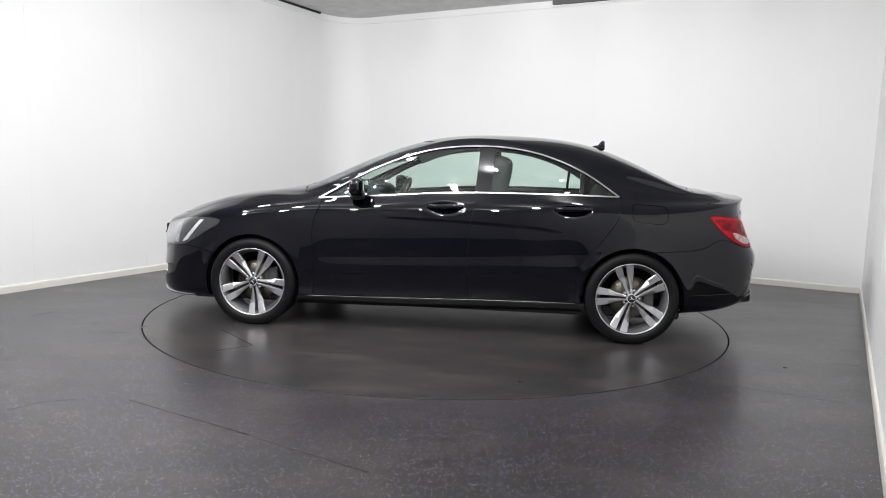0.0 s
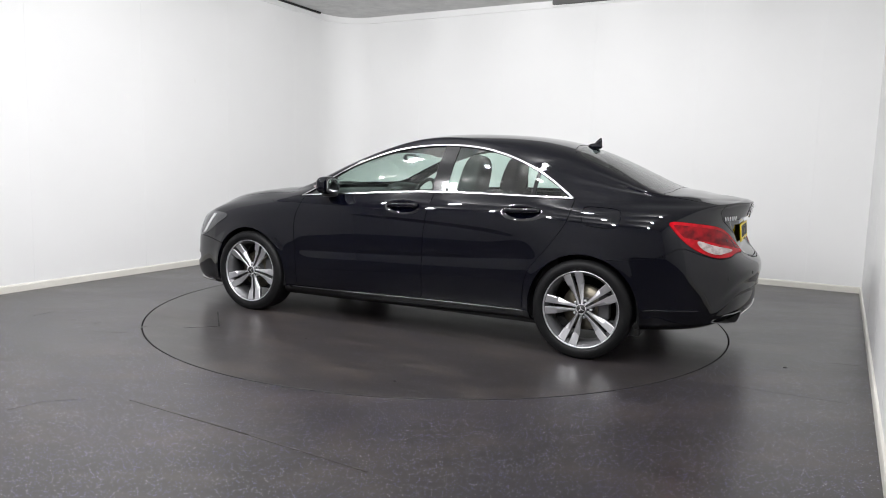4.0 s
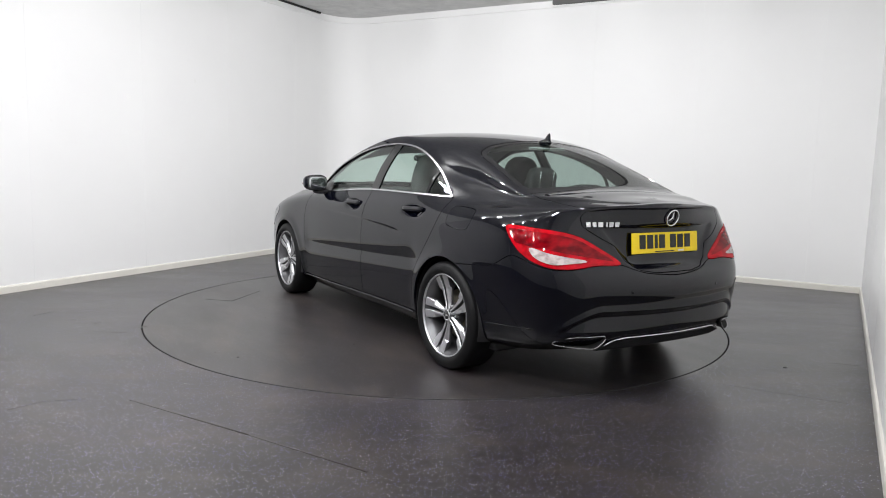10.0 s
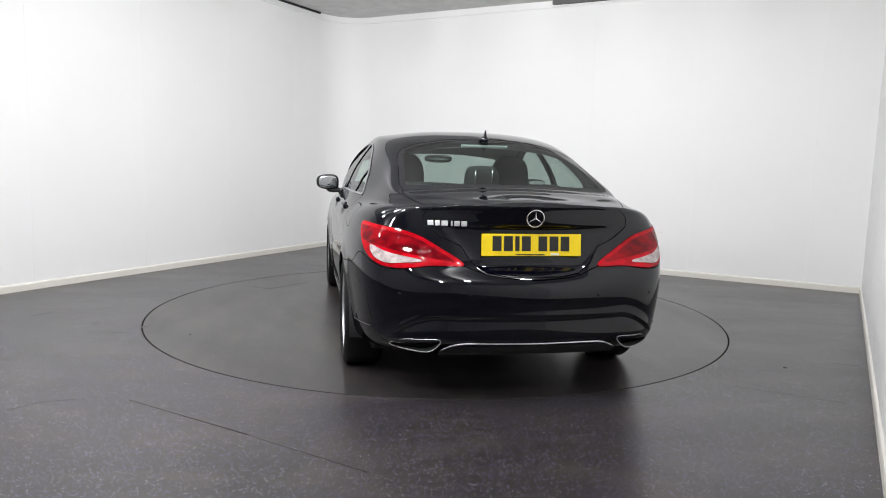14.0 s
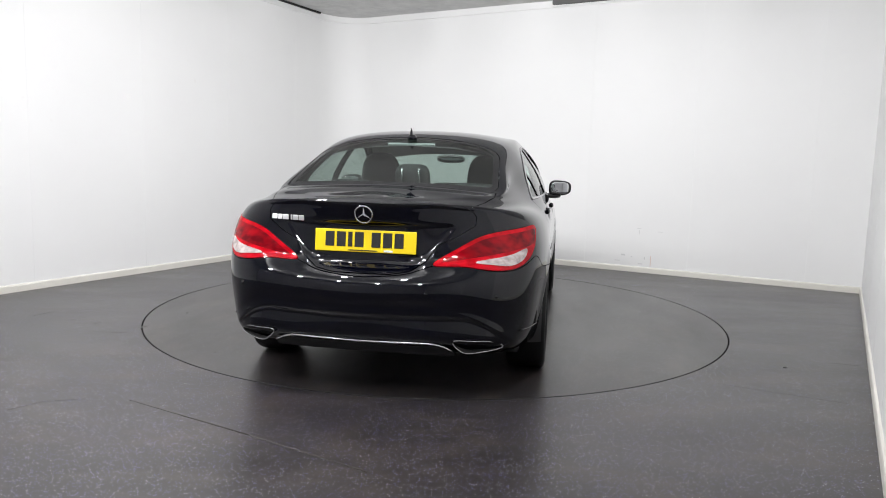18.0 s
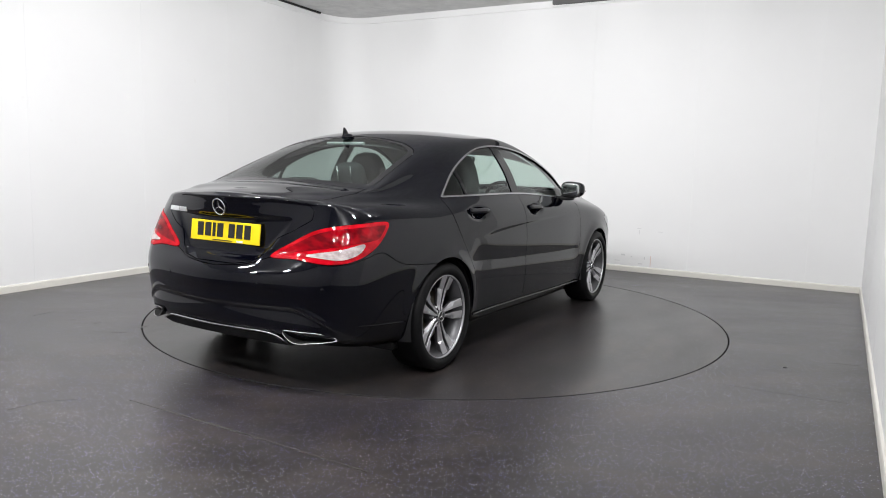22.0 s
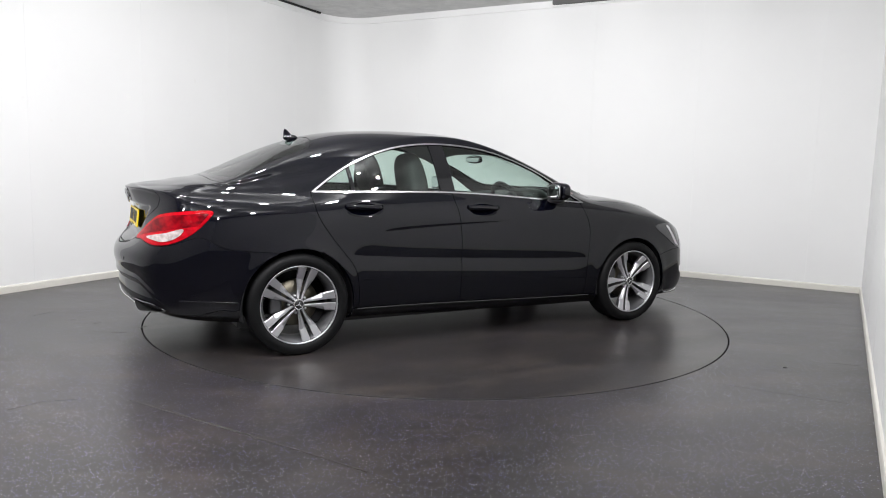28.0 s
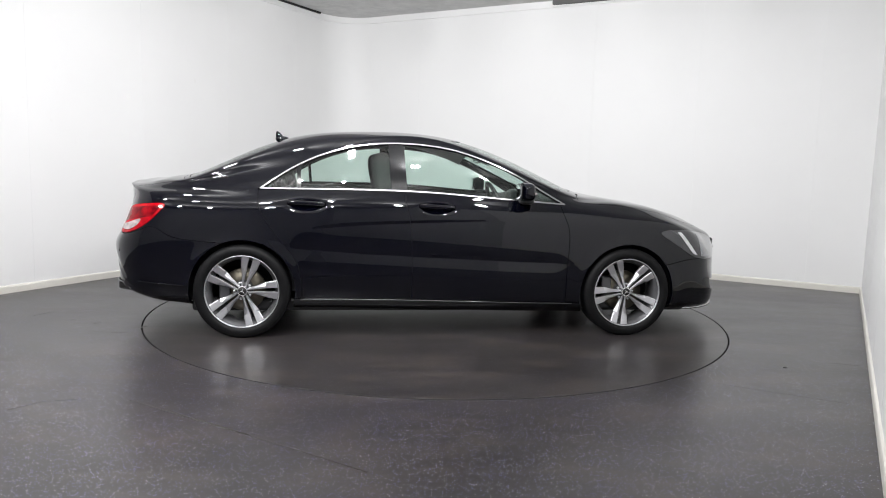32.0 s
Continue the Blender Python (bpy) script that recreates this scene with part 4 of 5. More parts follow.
def wheel_meshes():
    """The meshes of one wheel, its axle along y and its face towards +y."""
    R, r = 0.3185, 0.2440
    tyre = lathe("tyre", [(r - .004, -.098), (r + .010, -.106), (r + .030, -.113), (R - .022, -.108), (R - .006, -.096), (R - .001, -.085), (R, -.05), (R, 0), (R, .05), (R - .001, .085), (R - .006, .096), (R - .022, .108), (r + .030, .113), (r + .012, .107), (r + .004, .100), (r - .004, .094)], RUBBER, 96)
    rim = lathe("wheel", [(r - .02, -.10), (r, -.095), (r - .008, -.085), (r - .03, -.06), (r - .035, .02), (r - .022, .07), (r - .010, .082), (r - .006, .090)], ALLOY_DARK, 96)
    lip = lathe("rim_lip", [(r - .0065, .0895), (r - .006, .094), (r - .004, .0985), (r + .001, .0995), (r + .004, .094)], ALLOY, 96)
    disc = lathe("brake_disc", [(.05, -.005), (.145, -.005), (.147, -.012), (.147, -.03), (.05, -.03)], DISC, 48)
    hub = lathe("hub", [(0.0, .076), (.022, .076), (.030, .074), (.034, .070), (.036, .05), (.050, .046), (.064, .036), (.068, .02), (.068, -.02)], ALLOY_DARK, 40)
    cap = lathe("hub_cap", [(0, .0795), (.026, .0795), (.0275, .081), (.033, .081), (.035, .077), (.036, .07)], CHROME, 32)
    cap_face = lathe("cap_face", [(0, .0815), (.025, .0813), (.0262, .079)], INK, 32)
    # one spoke of a pair: flat machined face, a long chamfer towards the hub, square end at the rim
    v, f, sl = [], [], []
    stations = (0.0, 0.15, 0.36, 0.60, 0.64, 0.82, 1.0)
    n = len(stations)
    for t in stations:
        rad = 0.034 + t * (r - 0.008 - 0.034)
        near = 0.0060 + 0.0075 * t
        far = near + np.interp(t, (0, .15, .36, .62, 1), (.013, .018, .026, .043, .053))
        face = near + np.interp(t, (0, .15, .60, .64, 1), (.009, .010, .017, .038, .049))
        y0 = np.interp(t, (0, .15, .6, 1), (.068, .064, .068, .086))
        drop = np.interp(t, (0, .15, .60, .64, 1), (.006, .014, .016, .005, .003))
        deep = 0.032 + 0.006 * t
        v += [(near, y0 - deep, rad), (near, y0 - .003, rad), (near + .0025, y0, rad), (face, y0 - .0005, rad), (far, y0 - drop, rad), (far + .001, y0 - drop - .004, rad), (far - .004, y0 - deep, rad)]
    for i in range(n - 1):
        for j in range(6):
            a = i * 7 + j
            f.append((a, a + 1, a + 8, a + 7))
            sl.append(0 if j in (1, 2, 3) else 1)
    f += [tuple(range(7)), tuple(range((n - 1) * 7 + 6, (n - 1) * 7 - 1, -1))]
    sl += [1, 1]
    spoke_a = mesh_of("spoke", v, f, [ALLOY, ALLOY_DARK], slots=sl)
    spoke_b = mesh_of("spoke", [(-q[0], q[1], q[2]) for q in v], [tuple(reversed(q)) for q in f], [ALLOY, ALLOY_DARK], slots=sl)
    bolt = lathe("bolt", [(0, .058), (.007, .058), (.009, .055), (.009, .03)], ALLOY, 8)
    cal = box("caliper", (.075, .06, .17), ALLOY_DARK, 0.012)
    arm = mesh_of("cap_arm", [(-.005, .0815, 0), (0, .0835, .0), (.005, .0815, 0), (0, .0815, .025), (0, .0815, -.003)], [(0, 1, 3), (1, 2, 3), (0, 4, 1), (4, 2, 1)], CHROME)
    return dict(arm=arm, lip=lip, tyre=tyre, rim=rim, disc=disc, hub=hub, cap=cap, cap_face=cap_face, spoke_a=spoke_a, spoke_b=spoke_b, bolt=bolt, cal=cal)


WHEEL = wheel_meshes()


def wheel(car, x, left, spin, caliper_front):
    m = pose(x, (HUB_Y - 0.02) * (1 if left else -1), HUB_Z, 0, 0, 0 if left else 180)
    w = part("wheel", WHEEL["rim"], car, "eighteen inch alloy wheel with five pairs of spokes", m)
    part("tyre", WHEEL["tyre"], w, "black low-profile tyre")
    part("rim_lip", WHEEL["lip"], w, "bright machined rim edge")
    part("brake_disc", WHEEL["disc"], w, "worn steel brake disc")
    part("hub", WHEEL["hub"], w)
    part("hub_cap", WHEEL["cap"], w, "chrome ringed hub cap")
    part("cap_face", WHEEL["cap_face"], w)
    for k in range(3):
        part("cap_arm", WHEEL["arm"], w, m=pose(0, 0, 0, 0, 120 * k + spin, 0))
    for k in range(5):
        a = spin + 72 * k
        part("spoke", WHEEL["spoke_a"], w, m=pose(0, 0, 0, 0, a, 0))
        part("spoke", WHEEL["spoke_b"], w, m=pose(0, 0, 0, 0, a, 0))
        b = radians(a + 36)
        part("bolt", WHEEL["bolt"], w, m=pose(0.056 * math.sin(b), 0, 0.056 * math.cos(b)))
    side = (1 if left else -1) * (1 if caliper_front else -1)
    part("caliper", WHEEL["cal"], w, "grey brake caliper", pose(0.125 * side, -0.02, 0.02))
    return w


CAR = tagged(new("car"), "black four-door saloon coupe parked on the turntable", "car")
LID = car_body(CAR)
for hx, left, spin, cf in ((HUBS[0], True, -28, False), (HUBS[0], False, 25, False), (HUBS[1], True, 16, False), (HUBS[1], False, -15, False)):
    wheel(CAR, hx, left, spin, cf)



# ------------------------------------------------------------------ fittings of the car
def side_at(x, z):
    """Where the left flank lies at (x, z), and its normal."""
    ok = np.where((SKIN.V[:, 1] > 0.4) & (SKIN.A[:, 1] < 8.5))[0]
    i = ok[np.argmin((SKIN.V[ok, 0] - x) ** 2 + (SKIN.V[ok, 2] - z) ** 2)]
    p, n = SKIN.V[i], SKIN.N[i]
    return np.array([x, p[1] - (n[0] * (x - p[0]) + n[2] * (z - p[2])) / n[1], z]), n


def tail_at(y, z):
    """Where the tail lies at (y, z), and its normal; y >= 0."""
    ok = np.where((SKIN.V[:, 0] < -1.9) & (SKIN.A[:, 1] < 6.3))[0]
    i = ok[np.argmin((SKIN.V[ok, 1] - abs(y)) ** 2 + (SKIN.V[ok, 2] - z) ** 2)]
    p, n = SKIN.V[i], SKIN.N[i]
    return np.array([p[0] - (n[1] * (abs(y) - p[1]) + n[2] * (z - p[2])) / n[0], y, z]), n


def mirrored(me):
    """The same mesh on the car's other side."""
    out = me.copy()
    bm = bmesh.new()
    bm.from_mesh(me)
    bmesh.ops.scale(bm, vec=(1, -1, 1), verts=bm.verts)
    bmesh.ops.reverse_faces(bm, faces=bm.faces)
    bm.to_mesh(out)
    bm.free()
    return out


def blob(name, size, mat, at=(0, 0, 0), power=2.6, steps=20, shear=None):
    """A rounded form between a ball and a box; shear(v) reshapes its unit points."""
    v, f = [], []
    for i in range(steps + 1):
        a = math.pi * (i / steps - 0.5)
        for j in range(2 * steps):
            b = math.pi * j / steps
            c = [math.cos(a) * math.cos(b), math.cos(a) * math.sin(b), math.sin(a)]
            r = sum(abs(q) ** power for q in c) ** (-1 / power)
            q = [r * e for e in c]
            if shear:
                q = shear(q)
            v.append([q[k] * size[k] / 2 + at[k] for k in range(3)])
    n = 2 * steps
    for i in range(steps):
        for j in range(n):
            f.append((i * n + j, i * n + (j + 1) % n, (i + 1) * n + (j + 1) % n, (i + 1) * n + j))
    bm = bmesh.new()
    bm.from_mesh(mesh_of(name, v, f, mat))
    bmesh.ops.remove_doubles(bm, verts=bm.verts, dist=1e-5)
    bmesh.ops.dissolve_degenerate(bm, edges=bm.edges, dist=1e-6)
    return from_bm(name, bm, mat, True)


def pair(name, me, label="", parent=None):
    """A part on the left flank and its twin on the right."""
    return part(name, me, parent or CAR, label), part(name, mirrored(me), parent or CAR, label)


def handles():
    for hx, hz in HANDLES:
        pts = []
        for t in np.linspace(-1, 1, 15):
            p, n = side_at(hx + 0.122 * t, hz + 0.012 - 0.004 * t)
            pts.append(p)
        pts = np.array(pts)
        base = np.interp(np.linspace(-1, 1, 15), [-1, -.8, .8, 1], [side_at(hx - .122, hz)[0][1] + .001, side_at(hx - .122, hz)[0][1] + .008, side_at(hx + .122, hz)[0][1] + .008, side_at(hx + .122, hz)[0][1] + .001])
        pts[:, 1] = base
        pair("door_handle", tube("door_handle", pts, 0.0105, PAINT, 12, 1.55), "gloss black pull handle")


def mirrors():
    def taper(q):
        x, y, z = q
        return [x * (1 - 0.12 * y) + 0.08 * (1 - y * y), y, z * (1 - 0.14 * y) + 0.05 * y]
    house = blob("door_mirror", (0.098, 0.188, 0.130), PAINT, (0.562, 0.922, 1.024), 3.2, 22, taper)
    glass_me = blob("mirror_glass", (0.012, 0.145, 0.098), MIRROR, (0.5035, 0.922, 1.026), 4.5, 14)
    lip = blob("mirror_rim", (0.010, 0.160, 0.112), PLASTIC, (0.507, 0.922, 1.026), 4.5, 14)
    foot = blob("mirror_foot", (0.10, 0.13, 0.045), PLASTIC, (0.575, 0.865, 0.958), 2.6, 12)
    turn_l = blob("turn_lamp", (0.02, 0.15, 0.018), CLEAR_LENS, (0.606, 0.940, 1.016), 3, 10)
    for k, mk in ((0, lambda q: q), (1, mirrored)):
        ob = part("door_mirror", mk(house), CAR, "gloss black door mirror housing")
        part("mirror_glass", mk(glass_me), ob, "mirror glass")
        part("mirror_rim", mk(lip), ob)
        part("mirror_foot", mk(foot), ob, "black plastic mirror foot")
        part("turn_lamp", mk(turn_l), ob, "slim indicator lamp")


def tail_fittings():
    # number plate with its characters as plain bars
    lean = 5.7
    m = pose(-2.207, 0, 0.810, 0, lean, 0)
    plate = part("number_plate", box("number_plate", (0.008, 0.52, 0.111), YELLOW, 0.003), LID, "yellow number plate", m)
    y = 0.205
    for k, w in enumerate((.046, .046, .022, .046, 0, .046, .046, .046)):
        if w:
            part("plate_bar", box("plate_bar", (0.003, w, 0.074), INK, 0.001), plate, "", pose(-0.0048, y - w / 2, 0.007))
            y -= w + 0.0125
        else:
            y -= 0.028
    part("plate_strip", box("plate_strip", (0.002, .15, .005), INK), plate, "", pose(-0.0045, .01, -.047))
    part("plate_strip", box("plate_strip", (0.002, .045, .010), PAPER), plate, "", pose(-0.0045, -.12, -.046))
    # round emblem: a ring with three arms
    p, n = tail_at(0.0, 0.945)
    em = part("emblem", tube_ring("emblem", 0.0435, 0.0042, CHROME), LID, "round chrome emblem", pose(p[0] - 0.008, 0, 0.945, 0, math.degrees(math.atan2(n[2], -n[0])), 0))
    for k in range(3):
        a = radians(90 + 120 * k)
        v = [(-.004, .0, .0), (0, -.006 * math.sin(a), .006 * math.cos(a)), (0, .041 * math.cos(a), .041 * math.sin(a)), (0, .006 * math.sin(a), -.006 * math.cos(a)), (.004, 0, 0)]
        part("emblem_arm", mesh_of("emblem_arm", v, [(0, 1, 2), (0, 2, 3), (4, 2, 1), (4, 3, 2), (0, 3, 4), (0, 4, 1)], CHROME), em)
    # model badge as plain bright bars
    y = 0.520
    for k, w in enumerate((.030, .024, .032, 0, .009, .028, .028)):
        if w:
            p, n = tail_at(y - w / 2, 0.911)
            part("badge_bar", box("badge_bar", (0.006, w, 0.026), BADGE, 0.002), LID, "bright badge bar", pose(p[0] - .002, y - w / 2, .911, 0, math.degrees(math.atan2(n[2], -n[0])), 0))
            y -= w + .006
        else:
            y -= .008
    # exhaust trims and the bright strip between them
    for sgn in (1, -1):
        outline = rounded([(.462, .340), (.54, .344), (.62, .338), (.675, .318), (.695, .300), (.66, .290), (.57, .284), (.505, .290)], 6)
        xs = [min(tail_at(yy, zz)[0][0] for yy, zz in ((q[0], q[1]), (q[0], .34))) for q in outline]
        rim_pts = [(xx - .012 + .22 * max(0, q[0] - .57), sgn * q[0], q[1]) for xx, q in zip(xs, outline)]
        tip = part("exhaust_tip", tube("exhaust_tip", rim_pts + rim_pts[:2], .0024, SATIN, 8), CAR, "chrome framed exhaust tip")
        nn = len(rim_pts)
        inner = [(q[0] + .06, .57 * sgn + (q[1] - .57 * sgn) * .9, .314 + (q[2] - .314) * .9) for q in rim_pts]
        v = rim_pts + inner
        f = [(i, (i + 1) % nn, nn + (i + 1) % nn, nn + i) for i in range(nn)] + [tuple(range(nn, 2 * nn))]
        part("exhaust_mouth", mesh_of("exhaust_mouth", v, f, GROOVE), tip, "dark hollow of the exhaust")
    strip = []
    zc = curve([(0, .326), (.30, .328), (.37, .323), (.41, .311), (.455, .290)])
    for yy in np.linspace(-.455, .455, 61):
        z = float(zc(abs(yy)))
        strip.append((tail_at(yy, max(z, .31))[0][0] - .010, yy, z))
    part("bumper_strip", tube("bumper_strip", strip, .0045, CHROME, 8), CAR, "bright chrome strip along the lower rear bumper")
    # lower valance
    v, f = [], []
    for yy in np.linspace(-.46, .46, 31):
        x0 = tail_at(yy, .32)[0][0]
        v += [(x0 + .002, yy, float(zc(min(abs(yy), .455))) - .004), (x0 + .05, yy, .258 - .03 * yy * yy), (x0 + .30, yy, .235)]
    f = [(3 * i + j, 3 * i + 3 + j, 3 * i + 4 + j, 3 * i + 1 + j) for i in range(30) for j in range(2)]
    part("valance", mesh_of("valance", v, f, GROOVE, True), CAR, "black plastic valance under the rear bumper")
    # parking sensors, side reflectors and the fin
    for sgn in (1, -1):
        for yy, zz in ((.33, .575), (.66, .565)):
            p, n = tail_at(yy, zz)
            part("sensor", lathe("sensor", [(0, .002), (.008, .002), (.0095, .0005), (.0095, -.004)], GLOSS_BLACK, 16), CAR, "", Matrix.Translation((p[0], sgn * p[1], p[2])) @ Vector((n[0], sgn * n[1], n[2])).to_track_quat("Y", "Z").to_matrix().to_4x4())
    def fin_shape(q):
        x, y, z = q
        h = (z + 1) / 2
        return [x * (1 - .62 * h) - .55 * h * h, y * (1 - .72 * h), z]
    xf = -1.165
    zr = float(SKIN.V[np.argmin(np.abs(SKIN.V[:, 0] - xf) + 10 * np.abs(SKIN.V[:, 1])), 2])
    base = part("roof_aerial", blob("roof_aerial", (.105, .056, .046), PAINT, (xf, 0, zr + .008), 2.2, 16), CAR, "small black roof aerial with an upright fin")
    part("fin", blob("fin", (.075, .026, .070), PAINT, (xf - .018, 0, zr + .034), 2.2, 14, fin_shape), base, "swept black fin")
    part("brake_lamp", box("brake_lamp", (.02, .30, .014), PAPER, .003), CAR, "pale strip lamp inside the rear window", pose(-1.185, 0, 1.318, 0, -24, 0))


def tube_ring(name, radius, thick, mat):
    v, f, n, k = [], [], 40, 8
    for i in range(n):
        a = 2 * math.pi * i / n
        for j in range(k):
            b = 2 * math.pi * j / k
            r = radius + thick * math.cos(b)
            v.append((thick * math.sin(b), r * math.cos(a), r * math.sin(a)))
    f = [(i * k + j, ((i + 1) % n) * k + j, ((i + 1) % n) * k + (j + 1) % k, i * k + (j + 1) % k) for i in range(n) for j in range(k)]
    return mesh_of(name, v, f, mat, True)


def side_fittings():
    # the bright edge of the sill, the bright lip under the nose, reflectors in the rear bumper's sides
    run = [side_at(x, float(SILL(x)) - .008)[0] + np.array([0, .006, 0]) for x in np.linspace(.955, -.975, 50)]
    pair("sill_edge", tube("sill_edge", run, .007, DARK_CHROME, 8), "dark chrome ridge along the sill")
    lip = []
    for fr in np.linspace(0.02, 0.93, 24):
        ok = np.where((SKIN.V[:, 0] > 1.5) & (SKIN.V[:, 2] < .5))[0]
        i = ok[np.argmin((SKIN.A[ok, 2] - fr) ** 2 + (SKIN.V[ok, 2] - .182) ** 2)]
        lip.append(SKIN.V[i] + SKIN.N[i] * .006)
    pair("nose_lip", tube("nose_lip", lip, .010, SATIN, 8), "satin chrome lip under the nose")
    refl = [side_at(x, .350 + .06 * (-1.715 - x))[0] + np.array([0, .002, 0]) for x in np.linspace(-1.725, -2.04, 10)]
    pair("bumper_crease", tube("bumper_crease", refl, .004, PAINT, 6))
    # wheel arch linings
    for hx in HUBS:
        a = np.linspace(radians(-14), radians(194), 40)
        v, f = [], []
        for t in a:
            for r, y in ((.349, .872), (.356, .845), (.365, .80), (.37, .48)):
                v.append((hx + r * math.cos(t), y, HUB_Z + r * math.sin(t)))
        f = [(4 * i + j, 4 * i + 4 + j, 4 * i + 5 + j, 4 * i + 1 + j) for i in range(39) for j in range(3)]
        c = len(v)
        v.append((hx, .48, HUB_Z))
        f += [(4 * i + 3, 4 * i + 7, c) for i in range(39)]
        pair("arch_lining", mesh_of("arch_lining", v, f, PLASTIC), "black wheel arch lining")
    part("floor_pan", box("floor_pan", (3.55, 1.50, .09), PLASTIC, .02), CAR, "dark underbody", pose(.07, 0, .205))
    # grille in the nose
    g = part("grille", box("grille", (.03, .60, .13), GROOVE, .01), CAR, "dark radiator grille", pose(2.275, 0, .60))
    part("grille_bar", box("grille_bar", (.03, .60, .018), CHROME, .006), g, "chrome grille bar", pose(.012, 0, .0))
    # wipers at the foot of the windscreen
    for y0 in (-.25, .28):
        part("wiper", tube("wiper", [(1.085 - .15 * (y0 + t - .3) ** 2, y0 + t - .3, 1.004 - .03 * (y0 + t - .3) ** 2) for t in np.linspace(0, .55, 6)], .009, PLASTIC, 6), CAR, "black wiper arm")


def seat(x, y, width=0.5, rake=22):
    def cushion(q):
        return [q[0], q[1], q[2] * (1 - .12 * q[0])]
    def back(q):
        h = (q[2] + 1) / 2
        return [q[0] * (1 - .18 * h), q[1] * (1 - .22 * h * h), q[2]]
    m = pose(x, y, 0)
    base = part("seat", blob("seat", (.52, width, .20), CLOTH, (0, 0, .40), 4, 14, cushion), CAR, "dark cloth car seat", m)
    part("backrest", blob("backrest", (.20, width - .01, .64), CLOTH, (0, 0, 0), 4, 16, back), base, "", pose(-.30, 0, .72, 0, -rake, 0))
    part("headrest", blob("headrest", (.18, .31, .34), CLOTH, (0, 0, 0), 3.4, 16, back), base, "", pose(-.455, 0, 1.105, 0, -rake + 8, 0))


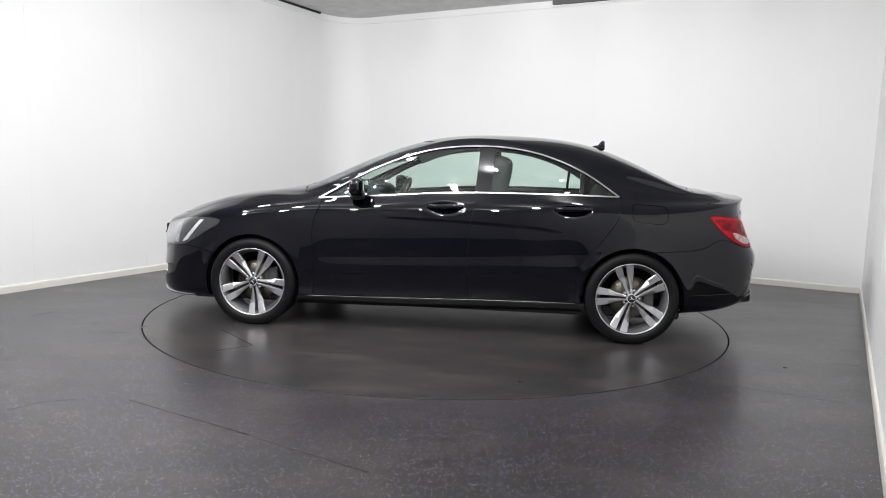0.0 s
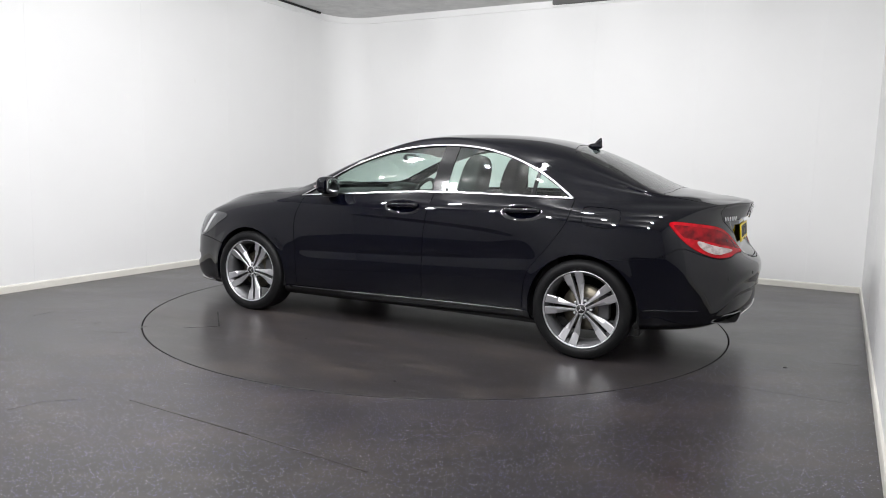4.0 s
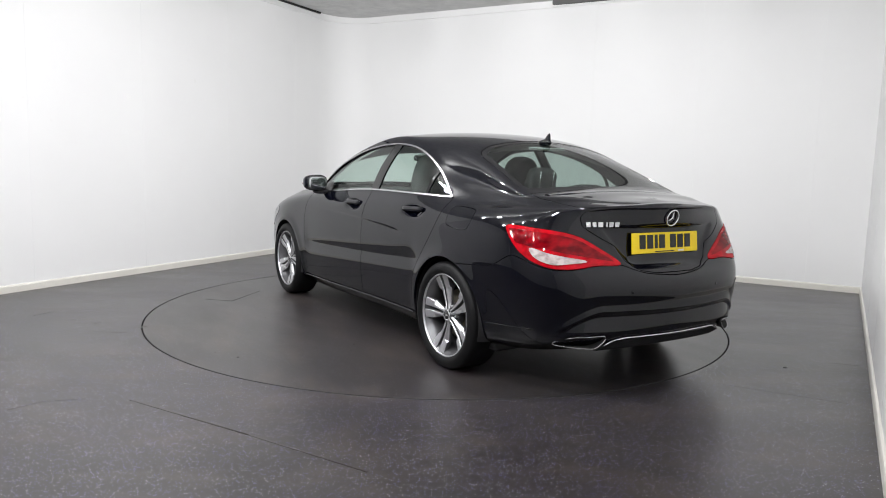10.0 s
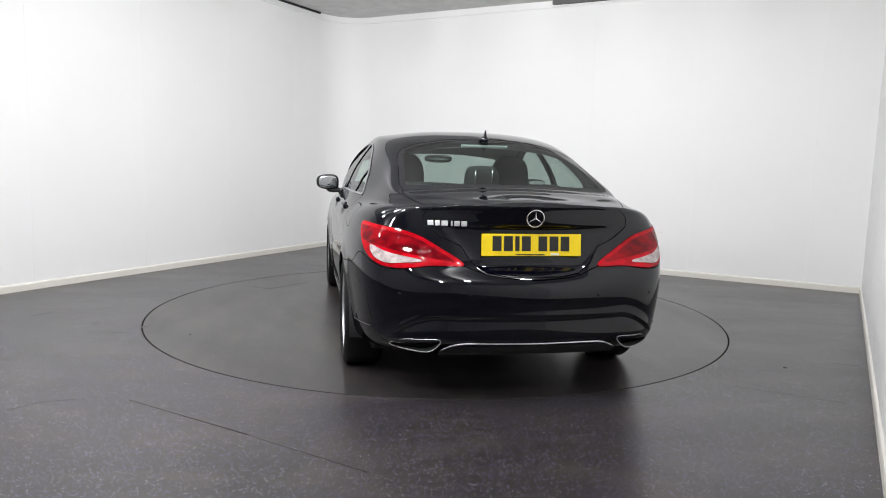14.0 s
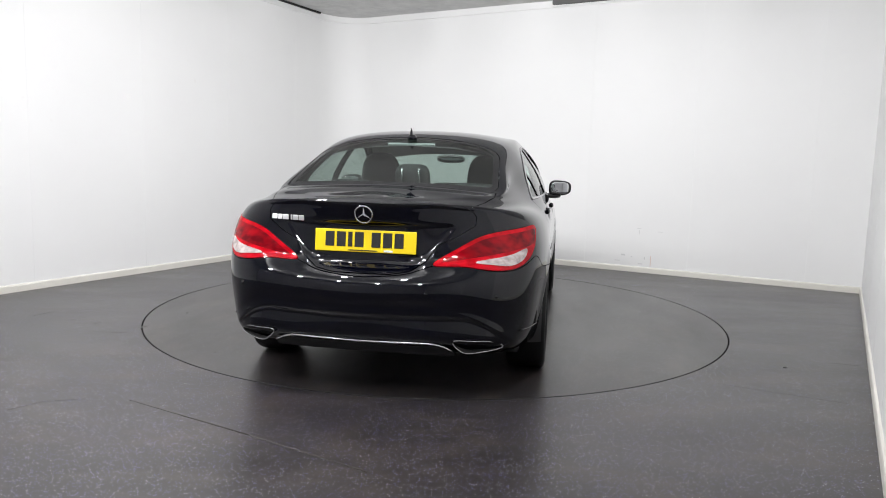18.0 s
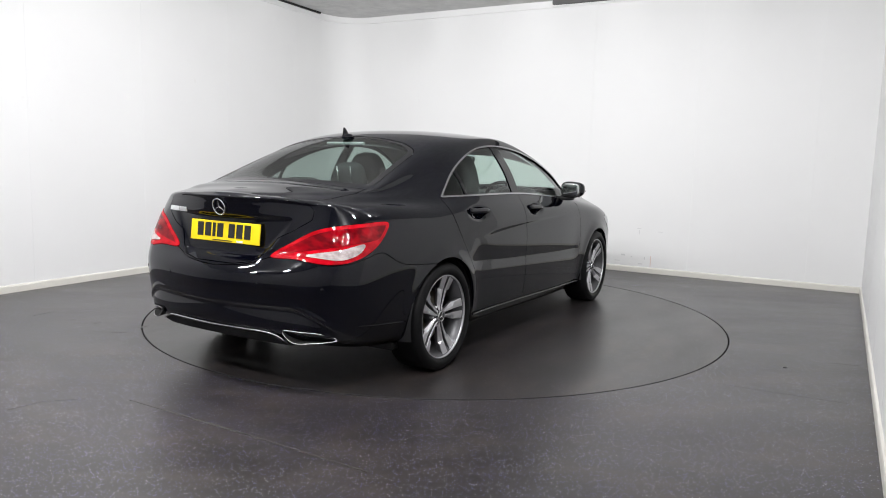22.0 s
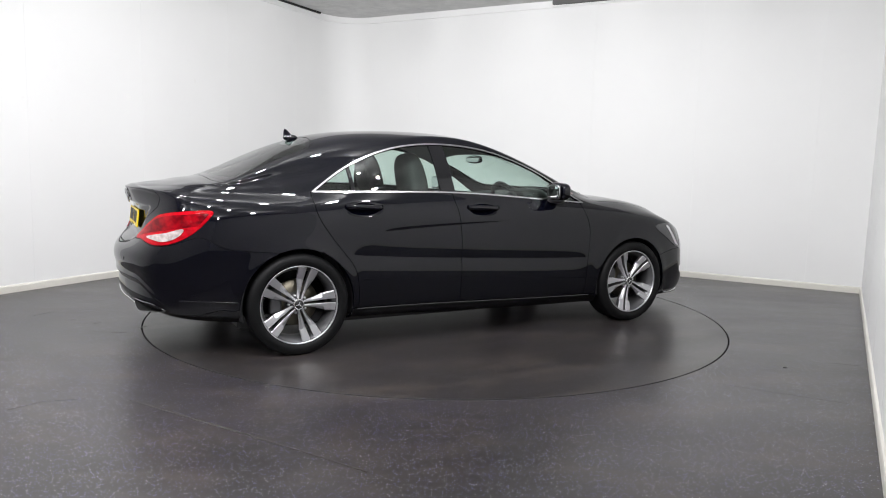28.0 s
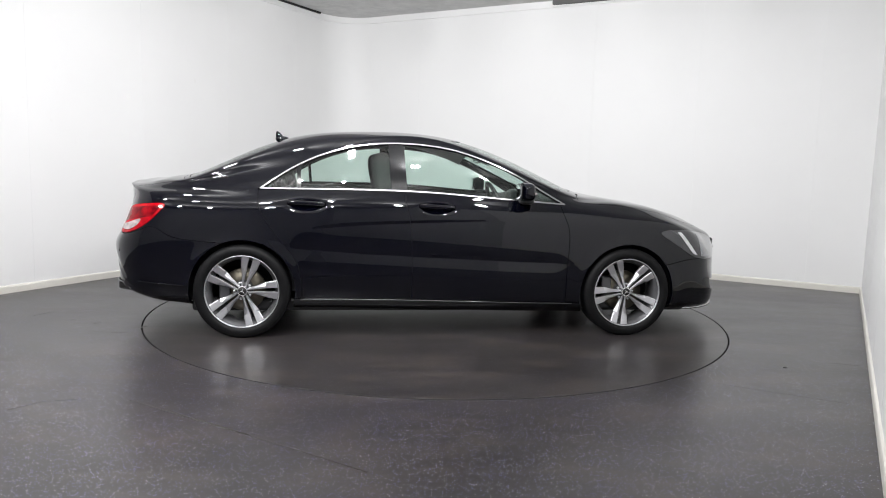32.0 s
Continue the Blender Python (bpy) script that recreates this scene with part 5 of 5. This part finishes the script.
def cabin():
    seat(.06, .40)
    seat(.06, -.40)
    bench = part("rear_bench", blob("rear_bench", (.50, 1.26, .18), CLOTH, (-.62, 0, .42), 5, 16), CAR, "dark cloth rear bench")
    part("bench_back", blob("bench_back", (.20, 1.24, .60), CLOTH, (0, 0, 0), 5, 16), bench, "", pose(-.98, 0, .70, 0, -27, 0))
    for y, wide, z in ((-.41, .34, .99), (0, .22, 1.10), (.41, .34, .99)):
        part("headrest", blob("headrest", (.10, wide, .19), CLOTH, (0, 0, 0), 4, 14), bench, "", pose(-1.13, y, z, 0, -20, 0))
        for e in (-.055, .055):
            part("headrest_post", tube("headrest_post", [(-1.185, y + e, z - .10), (-1.19, y + e, z), (-1.205, y + e, z + .07)], .006, SATIN, 6), bench)
    part("parcel_shelf", box("parcel_shelf", (.55, 1.18, .03), CLOTH, .01), CAR, "dark parcel shelf", pose(-1.45, 0, .985))
    part("dashboard", blob("dashboard", (.55, 1.42, .24), PLASTIC, (.86, 0, .86), 4, 18), CAR, "black dashboard")
    part("instrument_hood", blob("instrument_hood", (.25, .36, .13), PLASTIC, (.66, -.37, .965), 2.6, 12), CAR)
    wheel_m = Matrix.Translation((.47, -.37, .90)) @ Matrix.Rotation(radians(-24), 4, "Y")
    w = part("steering_wheel", tube_ring("steering_wheel", .18, .016, PLASTIC), CAR, "black steering wheel", wheel_m)
    part("wheel_boss", blob("wheel_boss", (.05, .15, .12), PLASTIC, (.01, 0, 0), 3, 10), w)
    for a in (0, 180, 270):
        part("wheel_arm", box("wheel_arm", (.015, .12, .035), PLASTIC, .005), w, "", pose(.005, .11 * math.cos(radians(a)), .11 * math.sin(radians(a)), a, 0, 0))
    mir = part("inside_mirror", blob("inside_mirror", (.03, .24, .065), PLASTIC, (0, 0, 0), 3, 12), CAR, "black inside mirror", pose(.38, 0, 1.245))
    part("mirror_glass", blob("mirror_glass", (.006, .22, .05), MIRROR, (-.014, 0, 0), 4, 10), mir)
    # door cards below the windows and the roof lining
    v, f = [], []
    xs = np.linspace(.80, -1.15, 30)
    for x in xs:
        z = float(BELT(x)) - .018
        yb = side_at(x, z)[0][1]
        v += [(x, yb - .035, z), (x, yb - .085, z - .01), (x, yb - .10, z - .12), (x, .74, .30)]
    f = [(4 * i + j, 4 * i + 4 + j, 4 * i + 5 + j, 4 * i + 1 + j) for i in range(len(xs) - 1) for j in range(3)]
    pair("door_card", mesh_of("door_card", v, f, PLASTIC, True), "black door lining")
    roof = SKIN.cut(lambda q: np.where((q.v > 8.6) & (q.x < .36) & (q.x > -1.15), .08 - np.minimum(.08, np.maximum(q.x - .26, -1.06 - q.x) + .08), -1) + 1e-6).raised(-.05)
    part("roof_lining", roof.mesh("roof_lining", LINING, both=True, rim=0), CAR, "pale grey roof lining")


handles()
mirrors()
tail_fittings()
side_fittings()
cabin()


def table_marks():
    """The hatch in the turntable's covering and a few stains."""
    pts = [(1.205, 1.578), (1.035, 1.402), (1.398, 1.046)]
    for a, b in zip(pts, pts[1:]):
        part("hatch_joint", tube("hatch_joint", [(a[0], a[1], .0006), ((a[0] + b[0]) / 2, (a[1] + b[1]) / 2, .0006), (b[0], b[1], .0006)], .0045, GROOVE, 6, .15), TABLE, "dark joint of a hatch")
    for x, y, r in ((-.694, 1.843, .010), (-.72, 1.085, .006), (-.848, 1.162, .005), (.3, 1.35, .006)):
        part("stain", lathe("stain", [(0, .0008), (r * .7, .0008), (r, .0002)], GROOVE, 10), TABLE, "", pose(x, y, 0, 90, 0, 0))


table_marks()

# ------------------------------------------------------------------ what moves
def motions():
    """The turntable turns with the car on it."""
    rows_table, rows_car = [], []
    for i in range(33):
        u = (i - 16) / 16
        a = 1.5780 - 1.4595 * u + 0.0015 * u * u + 0.0128 * u ** 3
        x = math.cos(a) * -0.0849 - math.sin(a) * -0.0361
        y = math.sin(a) * -0.0849 + math.cos(a) * -0.0361
        rows_car.append((float(i), pose(x, y, 0, 0, 0, math.degrees(a))))
        rows_table.append((float(i), pose(0, 0, 0, 0, 0, math.degrees(a))))
    walk(CAR, rows_car)
    walk(TABLE, rows_table)


motions()
